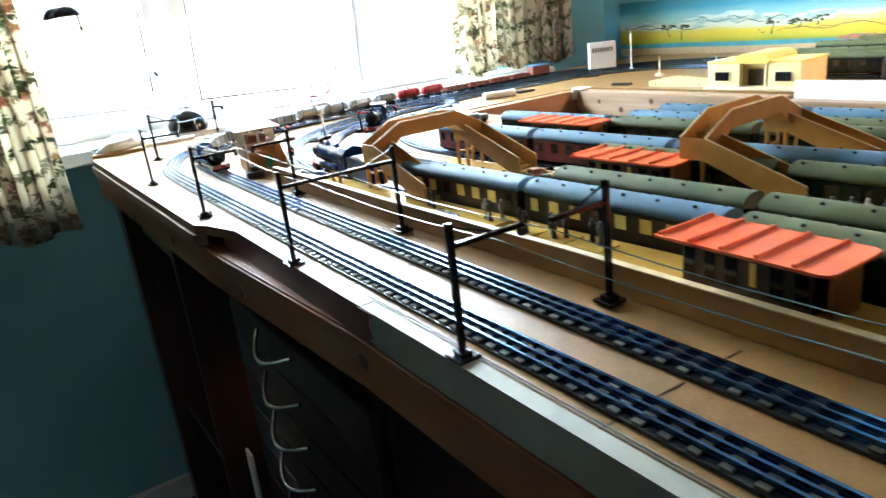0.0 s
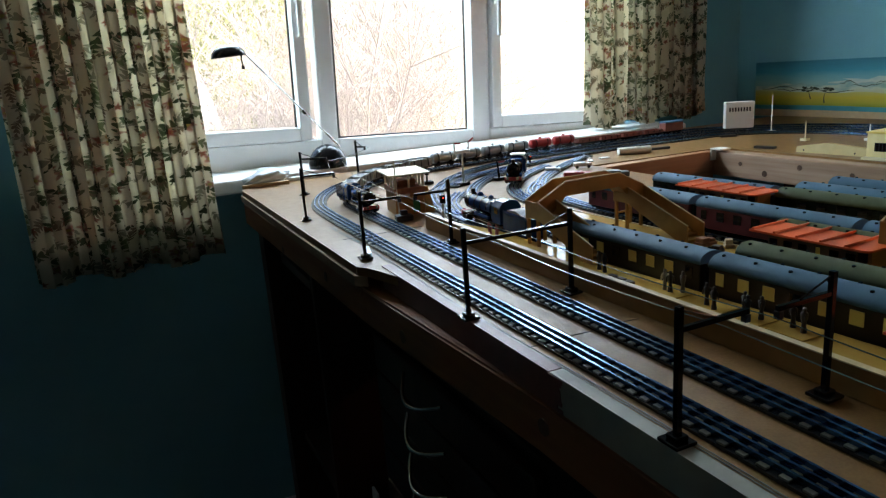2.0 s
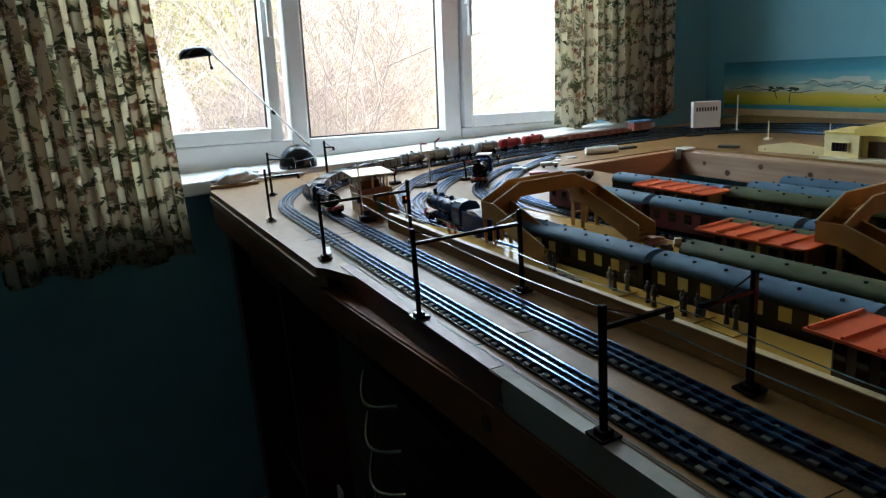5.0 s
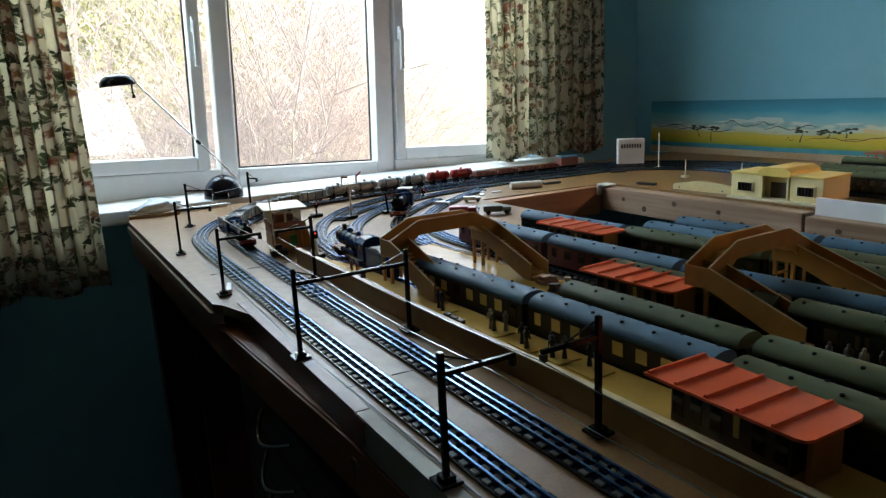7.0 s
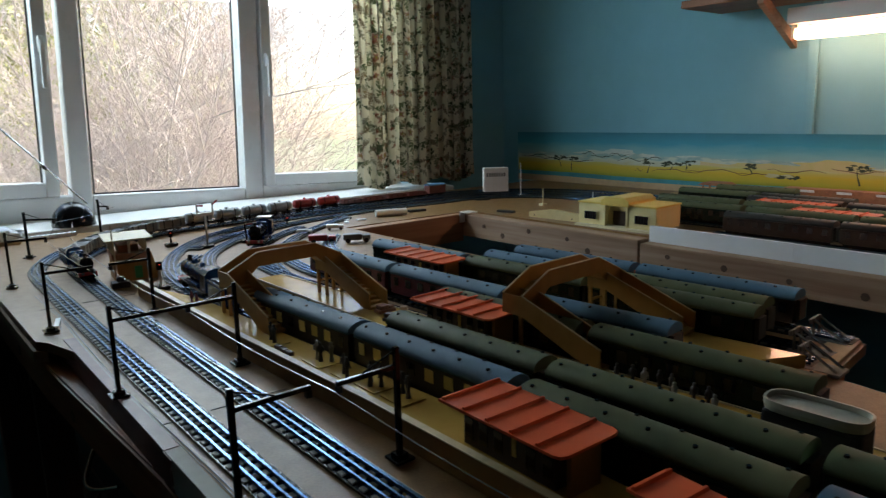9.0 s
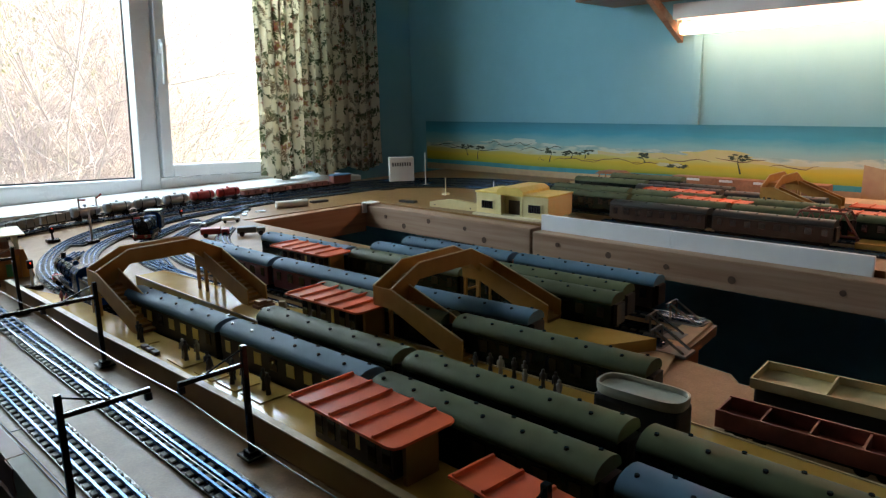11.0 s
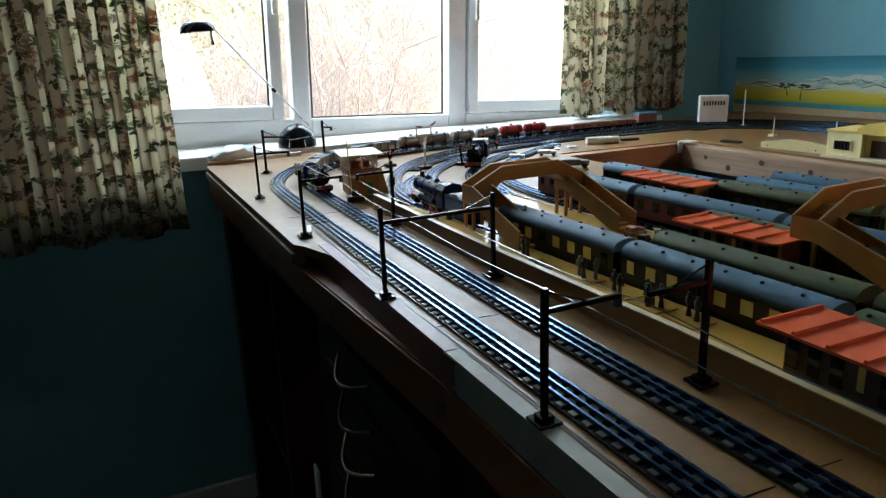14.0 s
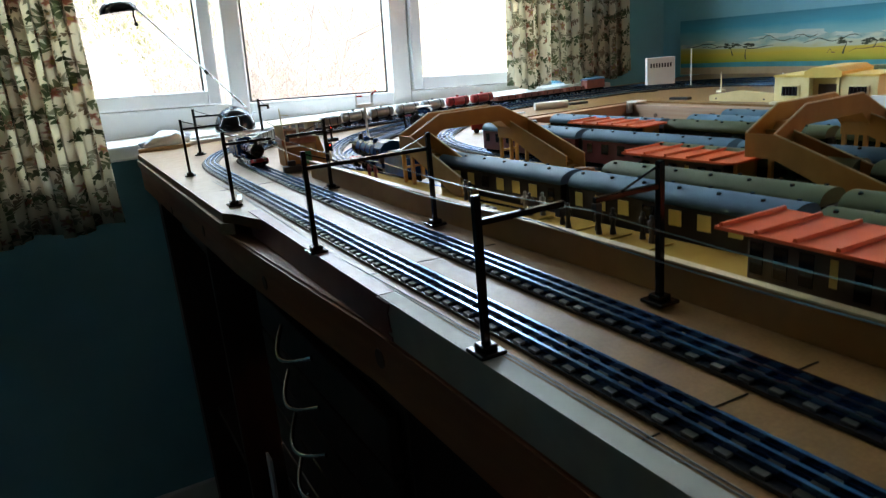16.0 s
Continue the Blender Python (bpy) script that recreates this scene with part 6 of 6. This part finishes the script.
# ---- far board ----
def station_building():
    t = thing("station_building", "lemon cream plastic model station with an arched centre", "building", x=1.195, y=1.035, z=T, rz=3)
    t.scale = (1.0, 1.0, 1.25)
    boxpart("base", "signal_cream", t, -0.062, 0.062, -0.103, 0.103, 0.0004, 0.004)
    for sy in (-1, 1):
        bm = B()
        box(bm, -0.050, 0.050, sy * 0.066 - 0.034, sy * 0.066 + 0.034, 0.0041, 0.042, None, 0.001)
        w = part("wing", bm, "building", t)
        boxpart("window_frame", "building", w, -0.0525, -0.0501, sy * 0.066 - 0.019, sy * 0.066 + 0.019, 0.0120, 0.0300)
        boxpart("window", "dark_window", w, -0.0533, -0.0526, sy * 0.066 - 0.016, sy * 0.066 + 0.016, 0.0140, 0.0280)
        for k in range(5):
            boxpart("glazing_bar", "matt_black", w, -0.0540, -0.0534, sy * 0.066 - 0.0135 + k * 0.0066, sy * 0.066 - 0.0125 + k * 0.0066, 0.0140, 0.0280)
        boxpart("wing_roof", "building_roof", t, -0.052, 0.052, sy * 0.066 - 0.036, sy * 0.066 + 0.036, 0.0421, 0.0455, bevel=0.001)
    bm = B()
    box(bm, -0.030, 0.050, -0.031, 0.031, 0.0041, 0.040)
    hall = part("hall", bm, "building", t)
    for yy in (-0.029, 0.029):
        boxpart("pillar", "building", t, -0.052, -0.047, yy - 0.0022, yy + 0.0022, 0.0041, 0.0415)
    boxpart("doorway", "hut", hall, -0.0308, -0.0301, -0.020, 0.020, 0.0042, 0.030)
    bm = B()
    prism(bm, [(-0.036, 0.0416), (0.036, 0.0416), (0.036, 0.050), (0.022, 0.0565), (-0.022, 0.0565), (-0.036, 0.050)], "x", -0.055, 0.055)
    part("hall_roof", bm, "building_roof", t)


station_building()
bm = B()
prism(bm, [(-0.080, 0.0004), (0.080, 0.0004), (0.080, 0.013), (0.010, 0.024), (-0.080, 0.017)], "x", -0.008, 0.008)
ramp = part("retaining_wall", bm, "load")
ramp.matrix_basis = pose(1.165, 1.225, T, 0, 0, 3)
tagged(ramp, "low cream card wall with a shallow gable beside the station building", "wall")
for py in (-0.055, 0.062):
    bm = B()
    tube(bm, (-0.0088, py, 0.006), (-0.0078, py, 0.006), 0.0018, n=10)
    part("hole", bm, "matt_black", ramp)
wp = thing("edge_panel", "long white card panel along the edge of the far board", "panel", x=1.12, y=0.61, z=T)
boxpart("panel", "white_card", wp, -0.004, 0.0045, 0.0205, 0.315, -0.011, 0.023, bevel=0.0008)
boxpart("panel", "white_card", wp, -0.004, 0.0045, -0.31, 0.0195, -0.012, 0.0225, bevel=0.0008)
v = thing("vent_box", "white model hut with a row of slots", "model hut", x=1.452, y=1.742, z=T, rz=-35)
boxpart("body", "white_plastic", v, -0.040, 0.040, -0.018, 0.018, 0.0004, 0.084, bevel=0.002)
for k in range(8):
    boxpart("slot", "matt_black", v, -0.031 + k * 0.008, -0.0265 + k * 0.008, -0.0186, -0.0176, 0.056, 0.068)
for x, y, h, mt in ((1.435, 1.61, 0.105, "white_plastic"), (1.40, 1.30, 0.040, "white_plastic"), (1.33, 1.42, 0.05, "signal_cream")):
    bm = B()
    tube(bm, (0, 0, 0.0061), (0, 0, h), 0.0017, 0.0013, 8)
    box(bm, -0.008, 0.008, -0.008, 0.008, 0.0004, 0.006)
    o = part("post", bm, mt)
    o.matrix_basis = pose(x, y, T)
    tagged(o, "slim white post on a small base", "post", "white posts")

DARK = coach("far_coach", "dark", "dark brown model coach with sooty roof on the far board")
BLUE = coach("model_coach", "green", "dark green model coach on the far board")
first = {}
for kind, base, x, y in (("d", DARK, 1.225, 0.71), ("d", DARK, 1.228, 0.49), ("b", BLUE, 1.31, 0.93), ("b", BLUE, 1.312, 0.71), ("b", BLUE, 1.315, 0.49), ("b", BLUE, 1.318, 0.27), ("b", BLUE, 1.40, 0.98), ("b", BLUE, 1.402, 0.76), ("b", BLUE, 1.405, 0.54), ("b", BLUE, 1.675, 0.98), ("b", BLUE, 1.555, 1.02), ("d", DARK, 1.492, 0.80), ("d", DARK, 1.492, 0.58), ("d", DARK, 1.555, 0.80)):
    m = pose(x, y, T, 0, 0, 0.8)
    if kind in first:
        copy_thing(base, m)
    else:
        first[kind] = True
        base.matrix_basis = m
for x in (1.225, 1.313, 1.403):
    track([(x, 1.10 if x > 1.3 else 0.84), (x + 0.002, 0.6), (x + 0.004, 0.0), (x + 0.004, -0.8)], "grey three-rail model siding on the far board")
for x0, x1, y0, y1, mt in ((1.43, 1.474, 0.1, 1.02, "platform"), (1.335, 1.383, 0.2, 0.86, "platform"), (1.700, 1.80, -0.2, 1.25, "sand"), (1.247, 1.290, -0.4, 0.36, "platform")):
    o = boxpart("far_platform", mt, None, x0, x1, y0, y1, T + 0.0005, T + 0.015, bevel=0.001)
    tagged(o, "long painted platform between tracks on the far board", "platform", "far platforms")
canopy(1.452, 0.78, 1, 0.046, 0.16, T + 0.0151)
canopy(1.359, 0.66, 1, 0.046, 0.16, T + 0.0151)
canopy(1.359, 0.40, 1, 0.046, 0.14, T + 0.0151)
canopy(1.452, 0.34, 1, 0.046, 0.16, T + 0.0151)
footbridge(1.455, 0.565, 0.15, 0, 0.09)


def pavilion():
    t = thing("pavilion", "small terracotta roofed model pavilion on posts", "pavilion", x=1.745, y=1.13, z=T + 0.0152)
    boxpart("floor", "sand", t, -0.022, 0.022, -0.038, 0.038, 0.0, 0.003)
    for px in (-0.018, 0.018):
        for py in (-0.034, -0.012, 0.012, 0.034):
            boxpart("post", "brick_red", t, px - 0.0015, px + 0.0015, py - 0.0015, py + 0.0015, 0.0031, 0.026)
    bm = B()
    prism(bm, [(-0.046, 0.0261), (0.046, 0.0261), (0.030, 0.034), (-0.030, 0.034)], "x", -0.027, 0.027)
    part("roof", bm, "brick_red", t)
    o = boxpart("low_building", "brick_red", None, 1.76, 1.80, 0.55, 0.95, T + 0.0152, T + 0.045, bevel=0.001)
    tagged(o, "long low terracotta printed model building", "building")
    for k in range(4):
        boxpart("sign", "white_card", o, 1.757, 1.7595, 0.60 + k * 0.09, 0.635 + k * 0.09, T + 0.036, T + 0.042)


pavilion()


def girder_bridge():
    t = thing("girder_bridge", "dark red model girder bridge tower", "bridge", x=1.285, y=0.42, z=T, rz=0)
    for sx in (-0.022, 0.022):
        bm = B()
        pts = [(-0.06, 0.020), (-0.035, 0.060), (0.035, 0.060), (0.06, 0.020)]
        for (a, b), (c, d) in zip(pts, pts[1:]):
            tube(bm, (sx, a, b), (sx, c, d), 0.0022, n=6)
        tube(bm, (sx, -0.06, 0.020), (sx, 0.06, 0.020), 0.0024, n=6)
        for a in (-0.035, -0.0175, 0.0, 0.0175):
            tube(bm, (sx, a, 0.020), (sx, a + 0.0175, 0.060), 0.0012, n=5)
            tube(bm, (sx, a + 0.0175, 0.020), (sx, a, 0.060), 0.0012, n=5)
        for a in (-0.06, 0.06):
            tube(bm, (sx, a, 0.0004), (sx, a, 0.020), 0.003, n=6)
        part("truss", bm, "red_oxide", t)
    for a in (-0.035, 0.0, 0.035):
        bm = B()
        tube(bm, (-0.022, a, 0.060), (0.022, a, 0.060), 0.0014, n=6)
        part("cross_tie", bm, "red_oxide", t)


girder_bridge()
